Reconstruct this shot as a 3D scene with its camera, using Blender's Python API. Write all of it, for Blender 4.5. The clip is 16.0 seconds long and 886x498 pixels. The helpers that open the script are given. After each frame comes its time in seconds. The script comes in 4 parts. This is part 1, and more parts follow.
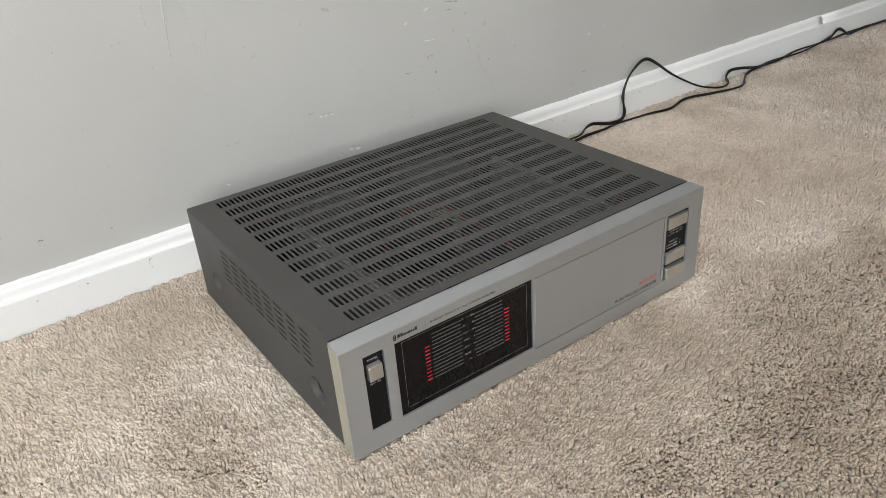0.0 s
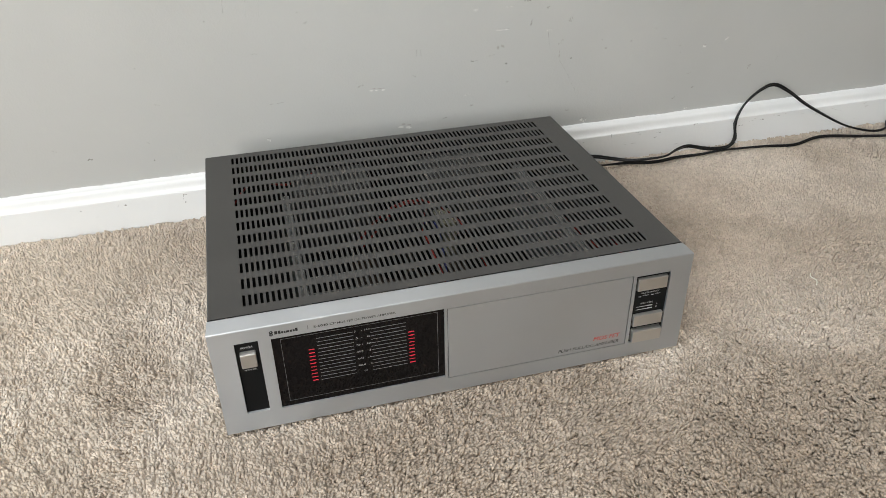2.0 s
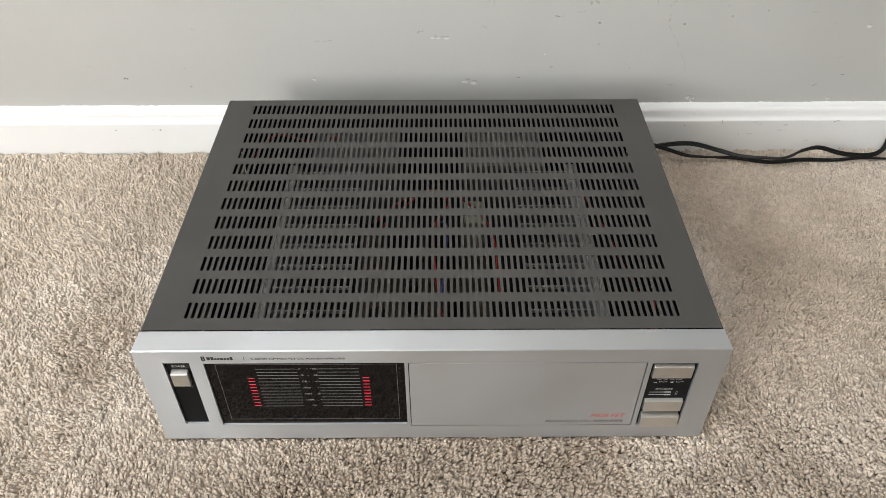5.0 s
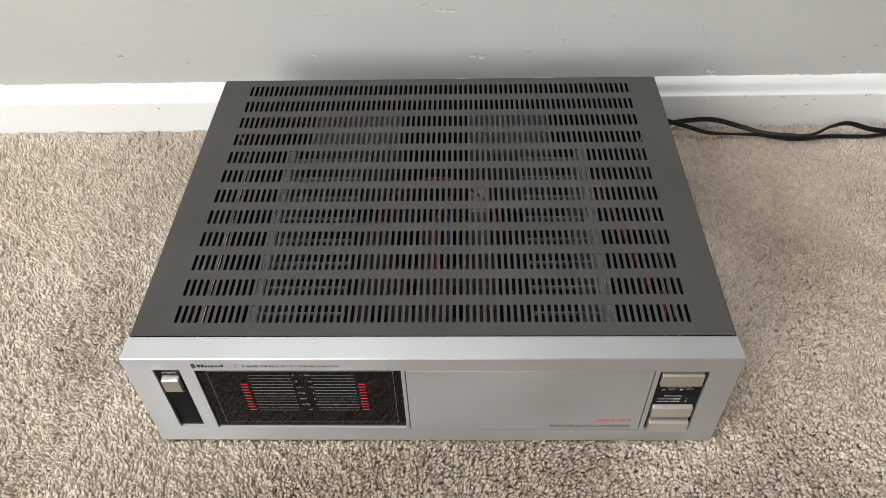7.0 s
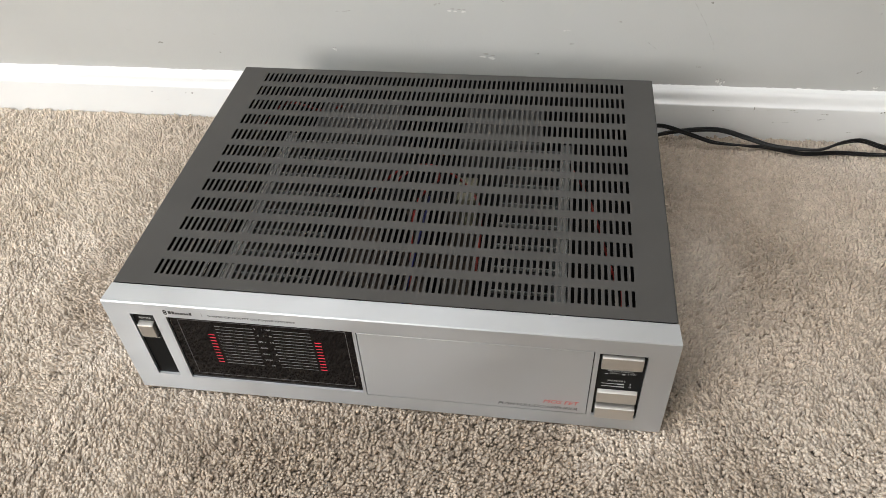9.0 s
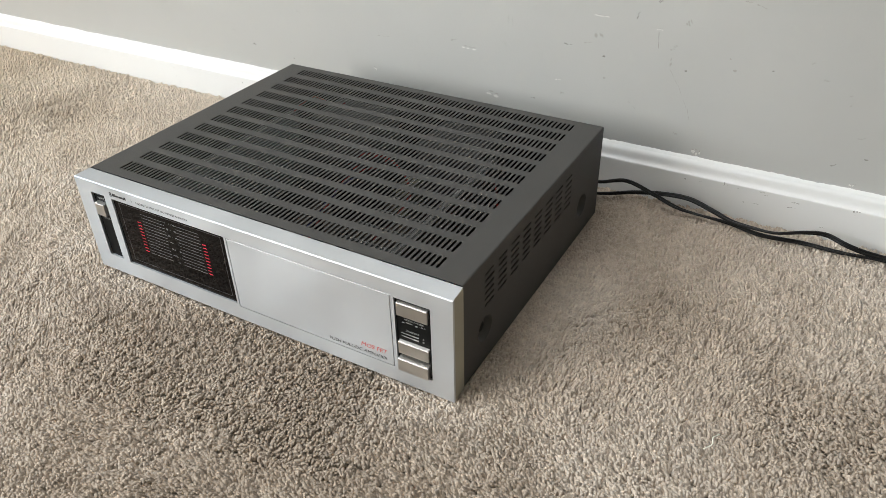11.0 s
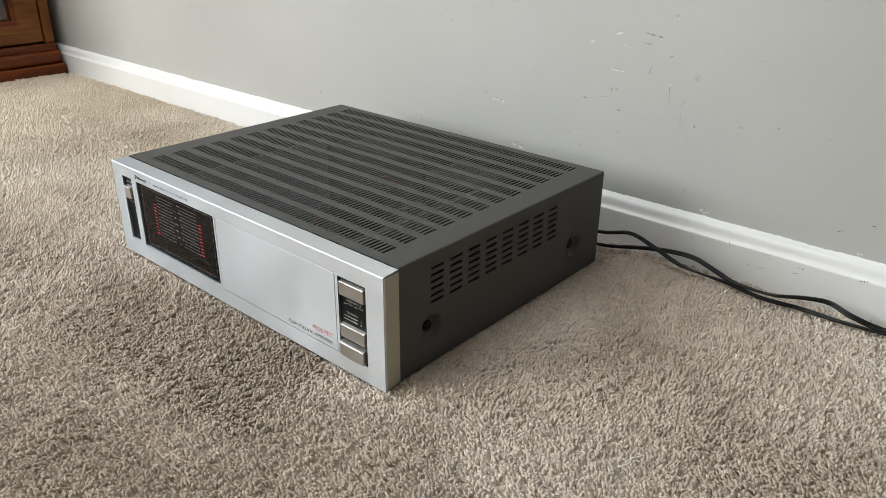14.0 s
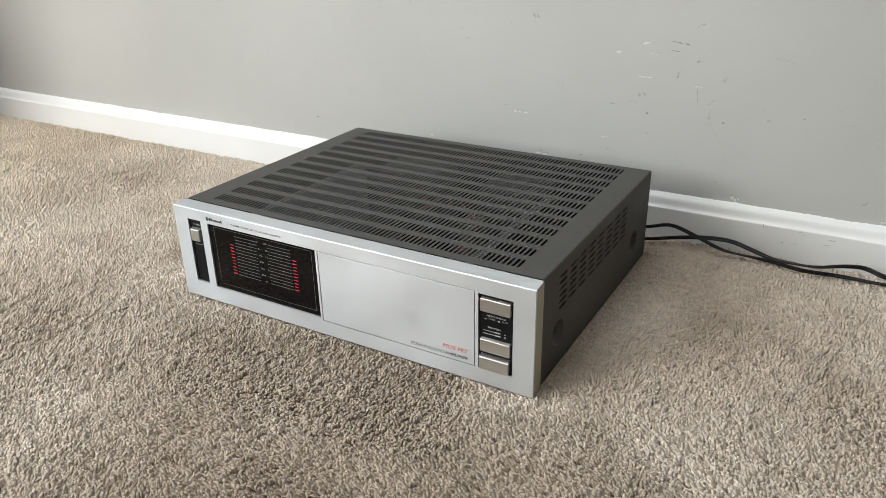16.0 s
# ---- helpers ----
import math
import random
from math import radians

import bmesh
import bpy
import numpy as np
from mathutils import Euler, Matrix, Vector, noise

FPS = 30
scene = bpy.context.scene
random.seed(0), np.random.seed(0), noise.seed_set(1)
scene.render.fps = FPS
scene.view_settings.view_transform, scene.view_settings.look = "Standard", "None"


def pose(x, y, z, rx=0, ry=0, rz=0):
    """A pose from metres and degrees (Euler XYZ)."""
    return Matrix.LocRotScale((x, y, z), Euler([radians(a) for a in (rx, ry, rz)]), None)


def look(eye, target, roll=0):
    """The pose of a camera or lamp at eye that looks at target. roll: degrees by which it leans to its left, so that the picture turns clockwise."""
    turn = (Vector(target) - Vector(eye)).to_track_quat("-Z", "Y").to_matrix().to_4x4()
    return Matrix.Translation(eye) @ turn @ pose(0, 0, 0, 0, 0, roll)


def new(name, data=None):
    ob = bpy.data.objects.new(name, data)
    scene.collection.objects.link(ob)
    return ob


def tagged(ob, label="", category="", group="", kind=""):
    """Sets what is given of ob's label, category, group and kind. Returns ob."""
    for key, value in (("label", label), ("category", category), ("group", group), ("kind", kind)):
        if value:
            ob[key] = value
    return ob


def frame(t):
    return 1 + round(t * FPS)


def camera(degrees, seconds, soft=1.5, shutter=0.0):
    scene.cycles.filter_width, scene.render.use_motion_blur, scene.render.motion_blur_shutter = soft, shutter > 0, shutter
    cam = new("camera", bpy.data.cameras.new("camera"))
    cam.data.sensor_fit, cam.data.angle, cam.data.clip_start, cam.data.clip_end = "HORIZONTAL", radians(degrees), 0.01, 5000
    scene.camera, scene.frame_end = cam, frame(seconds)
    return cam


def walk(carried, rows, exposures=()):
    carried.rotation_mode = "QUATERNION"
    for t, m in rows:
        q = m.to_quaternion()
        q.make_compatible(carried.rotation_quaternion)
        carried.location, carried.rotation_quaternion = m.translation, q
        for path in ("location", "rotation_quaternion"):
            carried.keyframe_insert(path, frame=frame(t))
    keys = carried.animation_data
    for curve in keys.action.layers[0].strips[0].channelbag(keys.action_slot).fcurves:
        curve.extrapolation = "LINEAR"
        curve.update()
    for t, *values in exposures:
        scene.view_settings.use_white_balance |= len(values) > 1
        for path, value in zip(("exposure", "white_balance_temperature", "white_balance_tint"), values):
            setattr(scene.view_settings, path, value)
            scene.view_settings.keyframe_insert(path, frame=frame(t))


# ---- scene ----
cam = camera(60.8, 16.0, soft=0.85)
PATH = [
    (0, (-0.408, -0.44, 0.462), (0.561, 1.014, -0.511), -4.7),
    (0.5, (-0.345, -0.477, 0.480), (0.475, 1.052, -0.514), -4.1),
    (1, (-0.275, -0.505, 0.496), (0.398, 1.08, -0.522), -3.7),
    (1.5, (-0.208, -0.514, 0.496), (0.336, 1.114, -0.531), -2.3),
    (2, (-0.154, -0.512, 0.493), (0.273, 1.128, -0.569), -1.2),
    (2.5, (-0.119, -0.501, 0.491), (0.203, 1.14, -0.607), -0.3),
    (3, (-0.083, -0.477, 0.499), (0.141, 1.149, -0.643), -0.1),
    (3.5, (-0.042, -0.443, 0.51), (0.089, 1.156, -0.685), -0.1),
    (4, (-0.016, -0.415, 0.523), (0.055, 1.152, -0.718), -0.1),
    (6.5, (0.021, -0.312, 0.545), (-0.027, 1.08, -0.89), -1.5),
    (7, (0.026, -0.312, 0.547), (-0.032, 1.078, -0.89), -2.1),
    (7.5, (0.021, -0.316, 0.545), (-0.023, 1.083, -0.883), -1.5),
    (8, (0.027, -0.318, 0.545), (-0.045, 1.085, -0.879), -1.9),
    (10.5, (0.367, -0.404, 0.495), (-0.333, 1.027, -0.714), -3.5),
    (11, (0.448, -0.399, 0.475), (-0.391, 1.026, -0.65), -1.7),
    (11.5, (0.522, -0.387, 0.454), (-0.445, 1.018, -0.59), 0.3),
    (12, (0.576, -0.371, 0.427), (-0.496, 1.006, -0.551), 1.6),
    (12.5, (0.613, -0.36, 0.396), (-0.527, 1.005, -0.517), 1.9),
    (13, (0.618, -0.364, 0.388), (-0.559, 1.004, -0.475), 1.6),
    (13.5, (0.615, -0.368, 0.386), (-0.582, 0.997, -0.452), 1.0),
    (14, (0.608, -0.373, 0.388), (-0.582, 0.996, -0.453), 0.5),
    (14.5, (0.596, -0.382, 0.387), (-0.564, 1.013, -0.454), 0.0),
    (15, (0.561, -0.42, 0.391), (-0.546, 1.016, -0.453), -0.5),
    (15.5, (0.51, -0.472, 0.401), (-0.524, 1.021, -0.437), -1.2),
    (16, (0.441, -0.527, 0.413), (-0.485, 1.038, -0.419), -1.3),
]
walk(cam, [(t, look(eye, target, roll)) for t, eye, target, roll in PATH],
     exposures=((0.0, -0.27, 6150, 10), (3.0, -0.20, 6200, 9), (6.0, -0.07, 6300, 11), (8.5, -0.07, 6300, 11), (12.0, -0.15, 6130, 8), (16.0, -0.18, 6130, 8)))

# ---- world and light ----
world = bpy.data.worlds.new("world")
scene.world = world
world.use_nodes = True
wt = world.node_tree
sky = wt.nodes.new("ShaderNodeTexSky")
sky.sky_type, sky.sun_disc = "NISHITA", False
sky.sun_elevation, sky.sun_rotation = radians(42), radians(120)
wt.nodes["Background"].inputs["Strength"].default_value = 0.12
wt.links.new(sky.outputs["Color"], wt.nodes["Background"].inputs["Color"])


def area_lamp(name, m, sx, sy, watts, colour):
    d = bpy.data.lights.new(name, "AREA")
    d.shape, d.size, d.size_y, d.energy, d.color = "RECTANGLE", sx, sy, watts, colour
    ob = new(name, d)
    ob.matrix_world = m
    return ob


# room: back wall y = 0.43, west wall x = -3.3, east wall x = 5.5, south wall y = -2.9
WEST, EAST, SOUTH, NORTH, CEIL = -3.3, 5.5, -2.9, 0.43, 2.44
area_lamp("window_light_west", look((WEST - 0.02, -1.60, 1.40), (WEST + 1, -1.60, 1.38)), 2.0, 1.6, 60, (0.68, 0.87, 1.0))
area_lamp("window_light_south", look((-2.10, SOUTH - 0.02, 1.40), (-2.10, SOUTH + 1, 1.38)), 1.8, 1.6, 150, (1.0, 0.958, 0.885))
# added overhead lamp, no such source known; brightens the carpet and upward faces
area_lamp("added_overhead_light", look((-0.45, -0.45, CEIL + 0.16), (-0.45, -0.449, 0)), 1.3, 1.0, 28, (1.0, 0.985, 0.96))

# ---- materials ----


def material(name, base, rough=0.5, metal=0.0):
    m = bpy.data.materials.new(name)
    m.use_nodes = True
    b = m.node_tree.nodes["Principled BSDF"]
    b.inputs["Base Color"].default_value = (*base, 1)
    b.inputs["Roughness"].default_value = rough
    b.inputs["Metallic"].default_value = metal
    return m, m.node_tree, b


def coords(nt, scale=(1, 1, 1), kind="Object"):
    tc = nt.nodes.new("ShaderNodeTexCoord")
    mp = nt.nodes.new("ShaderNodeMapping")
    mp.inputs["Scale"].default_value = scale
    nt.links.new(tc.outputs[kind], mp.inputs["Vector"])
    return mp.outputs["Vector"]


def noise_tex(nt, vec, scale, detail=3.0, rough=0.5):
    n = nt.nodes.new("ShaderNodeTexNoise")
    n.inputs["Scale"].default_value, n.inputs["Detail"].default_value, n.inputs["Roughness"].default_value = scale, detail, rough
    nt.links.new(vec, n.inputs["Vector"])
    return n.outputs["Fac"]


def ramp(nt, fac, stops):
    r = nt.nodes.new("ShaderNodeValToRGB")
    for i, (p, c) in enumerate(stops):
        e = r.color_ramp.elements[i] if i < 2 else r.color_ramp.elements.new(p)
        e.position, e.color = p, (*c, 1)
    nt.links.new(fac, r.inputs["Fac"])
    return r.outputs["Color"]


def mix(nt, fac, a, b, blend="MIX"):
    n = nt.nodes.new("ShaderNodeMix")
    n.data_type, n.blend_type = "RGBA", blend
    for sock, v in ((n.inputs["Factor"], fac), (n.inputs["A"], a), (n.inputs["B"], b)):
        if isinstance(v, (int, float)):
            sock.default_value = v
        elif isinstance(v, tuple):
            sock.default_value = (*v, 1)
        else:
            nt.links.new(v, sock)
    return n.outputs["Result"]


def bump(nt, b, height, strength, distance):
    n = nt.nodes.new("ShaderNodeBump")
    n.inputs["Strength"].default_value, n.inputs["Distance"].default_value = strength, distance
    nt.links.new(height, n.inputs["Height"])
    nt.links.new(n.outputs["Normal"], b.inputs["Normal"])


def grey(v):
    return (v, v, v)


def painted(name, base, rough, mottle=0.06, peel=0.25, scale=420, spec=0.5, roll=0):
    """Rolled or brushed paint: slight mottling, smudges and orange peel."""
    m, nt, b = material(name, base, rough)
    b.inputs["Specular IOR Level"].default_value = spec
    v = coords(nt)
    big = noise_tex(nt, v, 3.2, 4)
    dark = tuple(c * (1 - 2 * mottle) for c in base)
    light = tuple(min(1, c * (1 + mottle)) for c in base)
    col = ramp(nt, big, ((0.3, dark), (0.7, light)))
    fine = noise_tex(nt, v, 60, 4)
    col = mix(nt, ramp(nt, fine, ((0.62, grey(0)), (0.8, grey(0.25)))), col, dark)
    nt.links.new(col, b.inputs["Base Color"])
    nt.links.new(ramp(nt, big, ((0.3, grey(rough - 0.06)), (0.7, grey(rough + 0.08)))), b.inputs["Roughness"])
    relief = noise_tex(nt, v, scale, 2)
    if roll:
        relief = mix(nt, 0.55, relief, noise_tex(nt, v, roll, 3, 0.6))
    bump(nt, b, relief, peel, 0.0006 if not roll else 0.0012)
    return m


WALL = painted("wall_paint", (0.452, 0.446, 0.423), 0.56, 0.035, 0.3, spec=0.32, roll=75)
CEILING = painted("ceiling_paint", (0.8, 0.79, 0.77), 0.8)
TRIM = painted("trim_paint", (0.77, 0.765, 0.75), 0.46, 0.03, 0.35, 160)
CAULK = painted("caulk_paint", (0.80, 0.795, 0.78), 0.55, 0.02, 0.5, 260)


# painted shade round the amplifier, and trodden soil: centre, half widths, how dark
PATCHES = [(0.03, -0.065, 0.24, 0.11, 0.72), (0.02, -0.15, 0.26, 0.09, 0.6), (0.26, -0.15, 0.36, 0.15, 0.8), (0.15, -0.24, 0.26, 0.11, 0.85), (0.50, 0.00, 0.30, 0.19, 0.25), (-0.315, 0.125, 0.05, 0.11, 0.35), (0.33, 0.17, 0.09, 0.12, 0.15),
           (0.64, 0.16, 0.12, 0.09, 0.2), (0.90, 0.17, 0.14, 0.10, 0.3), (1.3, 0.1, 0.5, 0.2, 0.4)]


def shade_and_soil(nt, v):
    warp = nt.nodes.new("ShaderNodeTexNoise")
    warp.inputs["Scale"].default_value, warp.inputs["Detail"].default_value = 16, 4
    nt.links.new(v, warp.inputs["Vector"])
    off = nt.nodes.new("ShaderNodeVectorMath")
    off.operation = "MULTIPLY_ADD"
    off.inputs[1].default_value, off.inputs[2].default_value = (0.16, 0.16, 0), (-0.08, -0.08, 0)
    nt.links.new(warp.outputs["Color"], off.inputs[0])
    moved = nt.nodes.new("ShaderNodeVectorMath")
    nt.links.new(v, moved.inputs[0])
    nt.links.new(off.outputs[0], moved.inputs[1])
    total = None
    for cx, cy, rx, ry, darkness in PATCHES:
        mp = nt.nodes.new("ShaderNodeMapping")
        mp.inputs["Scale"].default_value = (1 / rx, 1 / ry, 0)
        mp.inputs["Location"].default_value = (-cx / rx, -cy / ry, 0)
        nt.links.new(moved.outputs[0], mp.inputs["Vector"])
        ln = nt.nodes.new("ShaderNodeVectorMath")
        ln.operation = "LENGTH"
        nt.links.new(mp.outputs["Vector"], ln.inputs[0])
        c = ramp(nt, ln.outputs["Value"], ((0.50, grey(darkness)), (1.05, grey(0))))
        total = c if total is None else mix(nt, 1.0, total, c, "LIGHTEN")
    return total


def remap(nt, value, low, high):
    r = nt.nodes.new("ShaderNodeMapRange")
    r.inputs["From Min"].default_value, r.inputs["From Max"].default_value = low, high
    nt.links.new(value, r.inputs["Value"])
    return r.outputs["Result"]


def carpet(name, piled):
    m, nt, b = material(name, (0.5, 0.43, 0.35), 0.95)
    v = coords(nt)
    soil = noise_tex(nt, v, 4.2, 4, 0.6)
    patch = noise_tex(nt, v, 13, 3, 0.55)
    col = ramp(nt, soil, ((0.36, (0.460, 0.380, 0.300)), (0.5, (0.575, 0.486, 0.396)), (0.62, (0.64, 0.552, 0.462))))
    col = mix(nt, ramp(nt, patch, ((0.46, grey(0.0)), (0.66, grey(0.34)))), col, (0.385, 0.322, 0.258))
    # warm light on the cabinet side, painted in as a cream tint
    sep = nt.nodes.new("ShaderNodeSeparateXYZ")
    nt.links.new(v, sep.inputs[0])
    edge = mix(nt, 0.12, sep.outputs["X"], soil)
    warm_light = ramp(nt, remap(nt, edge, -0.75, -0.20), ((0.0, grey(0.95)), (1.0, grey(0.0))))
    col = mix(nt, warm_light, col, ramp(nt, soil, ((0.36, (0.66, 0.545, 0.41)), (0.62, (0.77, 0.655, 0.51)))))
    col = mix(nt, shade_and_soil(nt, v), col, mix(nt, 1.0, col, (0.58, 0.54, 0.49), "MULTIPLY"))
    if piled:
        g = nt.nodes.new("ShaderNodeNewGeometry")
        col = mix(nt, 1.0, col, ramp(nt, g.outputs["Random Per Island"], ((0.0, grey(0.93)), (0.5, grey(0.99)), (0.85, grey(1.02)), (1.0, grey(1.07)))), "MULTIPLY")
        # yarns of slightly different shade, tuft by tuft
        yarn = noise_tex(nt, v, 150, 3, 0.7)
        col = mix(nt, 1.0, col, ramp(nt, yarn, ((0.34, grey(0.82)), (0.5, grey(0.99)), (0.66, grey(1.12)))), "MULTIPLY")
        fib = noise_tex(nt, v, 1500, 2)
        col = mix(nt, 1.0, col, ramp(nt, fib, ((0.3, grey(0.95)), (0.7, grey(1.03)))), "MULTIPLY")
        bump(nt, b, fib, 0.35, 0.0008)
    else:
        # flat backing, darkened a little to match the self-shaded pile
        col = mix(nt, 1.0, col, (0.95, 0.94, 0.92), "MULTIPLY")
        col = mix(nt, 1.0, col, ramp(nt, noise_tex(nt, v, 150, 3, 0.7), ((0.34, grey(0.84)), (0.5, grey(0.99)), (0.66, grey(1.08)))), "MULTIPLY")
        bump(nt, b, noise_tex(nt, v, 230, 3), 1.0, 0.004)
    nt.links.new(col, b.inputs["Base Color"])
    b.inputs["Sheen Weight"].default_value = 0.08
    b.inputs["Sheen Roughness"].default_value = 0.6
    b.inputs["Specular IOR Level"].default_value = 0.25
    b.inputs["Roughness"].default_value = 0.6
    return m


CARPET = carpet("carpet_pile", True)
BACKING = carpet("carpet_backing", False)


def metal_sheet(name, base, rough, metal, grain=(1, 1, 1), strength=0.08, scale=700, smudge=0.06, spec=0.5):
    m, nt, b = material(name, base, rough, metal)
    b.inputs["Specular IOR Level"].default_value = spec
    v = coords(nt, grain)
    smear = noise_tex(nt, coords(nt), 14, 4)
    dark = tuple(c * (1 - smudge) for c in base)
    nt.links.new(ramp(nt, smear, ((0.35, dark), (0.65, base))), b.inputs["Base Color"])
    nt.links.new(ramp(nt, smear, ((0.3, grey(rough - 0.05)), (0.7, grey(rough + 0.06)))), b.inputs["Roughness"])
    bump(nt, b, noise_tex(nt, v, scale, 3), strength, 0.0002)
    return m


SILVER = metal_sheet("satin_aluminium", (0.555, 0.568, 0.582), 0.45, 0.86, (0.05, 1, 1), 0.06, 900, 0.04)
_nt, _b = SILVER.node_tree, SILVER.node_tree.nodes["Principled BSDF"]
_tan = _nt.nodes.new("ShaderNodeTangent")
_tan.direction_type, _tan.uv_map = "UV_MAP", "grain"
_nt.links.new(_tan.outputs["Tangent"], _b.inputs["Tangent"])
_b.inputs["Anisotropic"].default_value = 0.66
KEYCAP = metal_sheet("brushed_key_metal", (0.64, 0.615, 0.575), 0.32, 0.9, (0.05, 1, 1), 0.12, 1600, 0.05)
BEIGE = metal_sheet("aged_beige_plastic", (0.38, 0.35, 0.265), 0.45, 0.0, (1, 1, 1), 0.1, 900, 0.12)
CHARCOAL = metal_sheet("charcoal_enamel", (0.083, 0.079, 0.074), 0.50, 0.15, (1, 1, 1), 0.35, 1800, 0.12, 0.12)
CUTALU = metal_sheet("cut_aluminium", (0.36, 0.36, 0.35), 0.4, 0.6)
STEEL = metal_sheet("dull_plated_steel", (0.08, 0.076, 0.072), 0.5, 0.3)
BLACK = metal_sheet("black_plastic", (0.006, 0.006, 0.006), 0.5, 0.0, (1, 1, 1), 0.1, 900, 0.1, 0.15)
RUBBER = metal_sheet("black_cable_vinyl", (0.009, 0.009, 0.009), 0.4, 0.0, (1, 1, 1), 0.15, 900, 0.1, 0.35)
BOARD = metal_sheet("circuit_board_brown", (0.035, 0.023, 0.014), 0.6, 0.0)
ACRYLIC, _, _b = material("smoked_acrylic", (0.006, 0.005, 0.005), 0.06)
_b.inputs["Specular IOR Level"].default_value = 0.2
PRINT_BLACK = material("black_print", (0.014, 0.014, 0.014), 0.5)[0]
PRINT_RED = material("red_print", (0.62, 0.07, 0.05), 0.5)[0]
PRINT_WHITE = material("white_print", (0.42, 0.42, 0.41), 0.5)[0]
PRINT_GREY = material("grey_print", (0.13, 0.125, 0.12), 0.5)[0]
PRINT_SCALE = material("scale_print", (0.20, 0.196, 0.19), 0.5)[0]
PRINT_DIM = material("dim_print", (0.34, 0.335, 0.33), 0.5)[0]
RED_WIRE = material("red_insulation", (0.26, 0.02, 0.014), 0.4)[0]
BLUE_WIRE = material("blue_insulation", (0.02, 0.025, 0.12), 0.4)[0]
CREAM = material("cream_relay_plastic", (0.30, 0.28, 0.20), 0.45)[0]
SCUFF = material("dark_scuff", (0.22, 0.205, 0.185), 0.7)[0]
SCUFF_SOFT = material("grey_scuff", (0.36, 0.345, 0.315), 0.6)[0]
CHIP = material("bare_plaster_chip", (0.64, 0.625, 0.59), 0.7)[0]
THREAD = material("pale_thread", (0.75, 0.72, 0.62), 0.8)[0]


def led(name, strength):
    m, _, b = material(name, (0.35, 0.01, 0.02), 0.4)
    b.inputs["Emission Color"].default_value = (1.0, 0.035, 0.075, 1)
    b.inputs["Emission Strength"].default_value = strength
    return m


LED_ON, LED_DIM, LED_FAINT = led("led_lit", 0.56), led("led_half_lit", 0.28), led("led_faint", 0.08)


def wood(name, dark, light, rough):
    m, nt, b = material(name, light, rough)
    b.inputs["Specular IOR Level"].default_value = 0.25
    v = coords(nt, (1, 0.12, 1))
    rings = noise_tex(nt, v, 38, 6, 0.65)
    pores = noise_tex(nt, coords(nt, (1, 0.05, 1)), 260, 2)
    col = ramp(nt, rings, ((0.34, dark), (0.62, light)))
    col = mix(nt, ramp(nt, pores, ((0.55, grey(0)), (0.75, grey(0.5)))), col, dark)
    nt.links.new(col, b.inputs["Base Color"])
    bump(nt, b, pores, 0.2, 0.0005)
    return m


OAK = wood("honey_stained_wood", (0.09, 0.026, 0.005), (0.24, 0.088, 0.016), 0.42)
DARKOAK = wood("dark_stained_wood", (0.05, 0.010, 0.002), (0.17, 0.038, 0.006), 0.42)
GLASS, _, _g = material("cabinet_glass", (1, 1, 1), 0.02)
_g.inputs["Transmission Weight"].default_value = 1.0

# ---- mesh helpers ----


def mesh_ob(name, verts, faces, mat, parent=None, label="", smooth=False):
    me = bpy.data.meshes.new(name)
    me.from_pydata(verts, [], faces)
    me.materials.append(mat)
    if smooth:
        me.polygons.foreach_set("use_smooth", [True] * len(me.polygons))
    ob = new(name, me)
    ob.parent = parent
    return tagged(ob, label)


def part(name, bm, mat, parent=None, label="", smooth=False):
    me = bpy.data.meshes.new(name)
    bm.to_mesh(me)
    bm.free()
    me.materials.append(mat)
    if smooth:
        me.polygons.foreach_set("use_smooth", [True] * len(me.polygons))
    ob = new(name, me)
    ob.parent = parent
    return tagged(ob, label)


def add_box(bm, x0, x1, y0, y1, z0, z1, bevel=0.0, segs=2):
    tmp = bmesh.new()
    bmesh.ops.create_cube(tmp, size=1.0)
    for v in tmp.verts:
        v.co = Vector(((x0 + x1) / 2 + v.co.x * (x1 - x0), (y0 + y1) / 2 + v.co.y * (y1 - y0), (z0 + z1) / 2 + v.co.z * (z1 - z0)))
    if bevel:
        bmesh.ops.bevel(tmp, geom=tmp.edges[:], offset=bevel, segments=segs, affect="EDGES", profile=0.5)
    me = bpy.data.meshes.new("tmp")
    tmp.to_mesh(me)
    tmp.free()
    bm.from_mesh(me)
    bpy.data.meshes.remove(me)
    return bm


def box(x0, x1, y0, y1, z0, z1, bevel=0.0, segs=2):
    return add_box(bmesh.new(), x0, x1, y0, y1, z0, z1, bevel, segs)


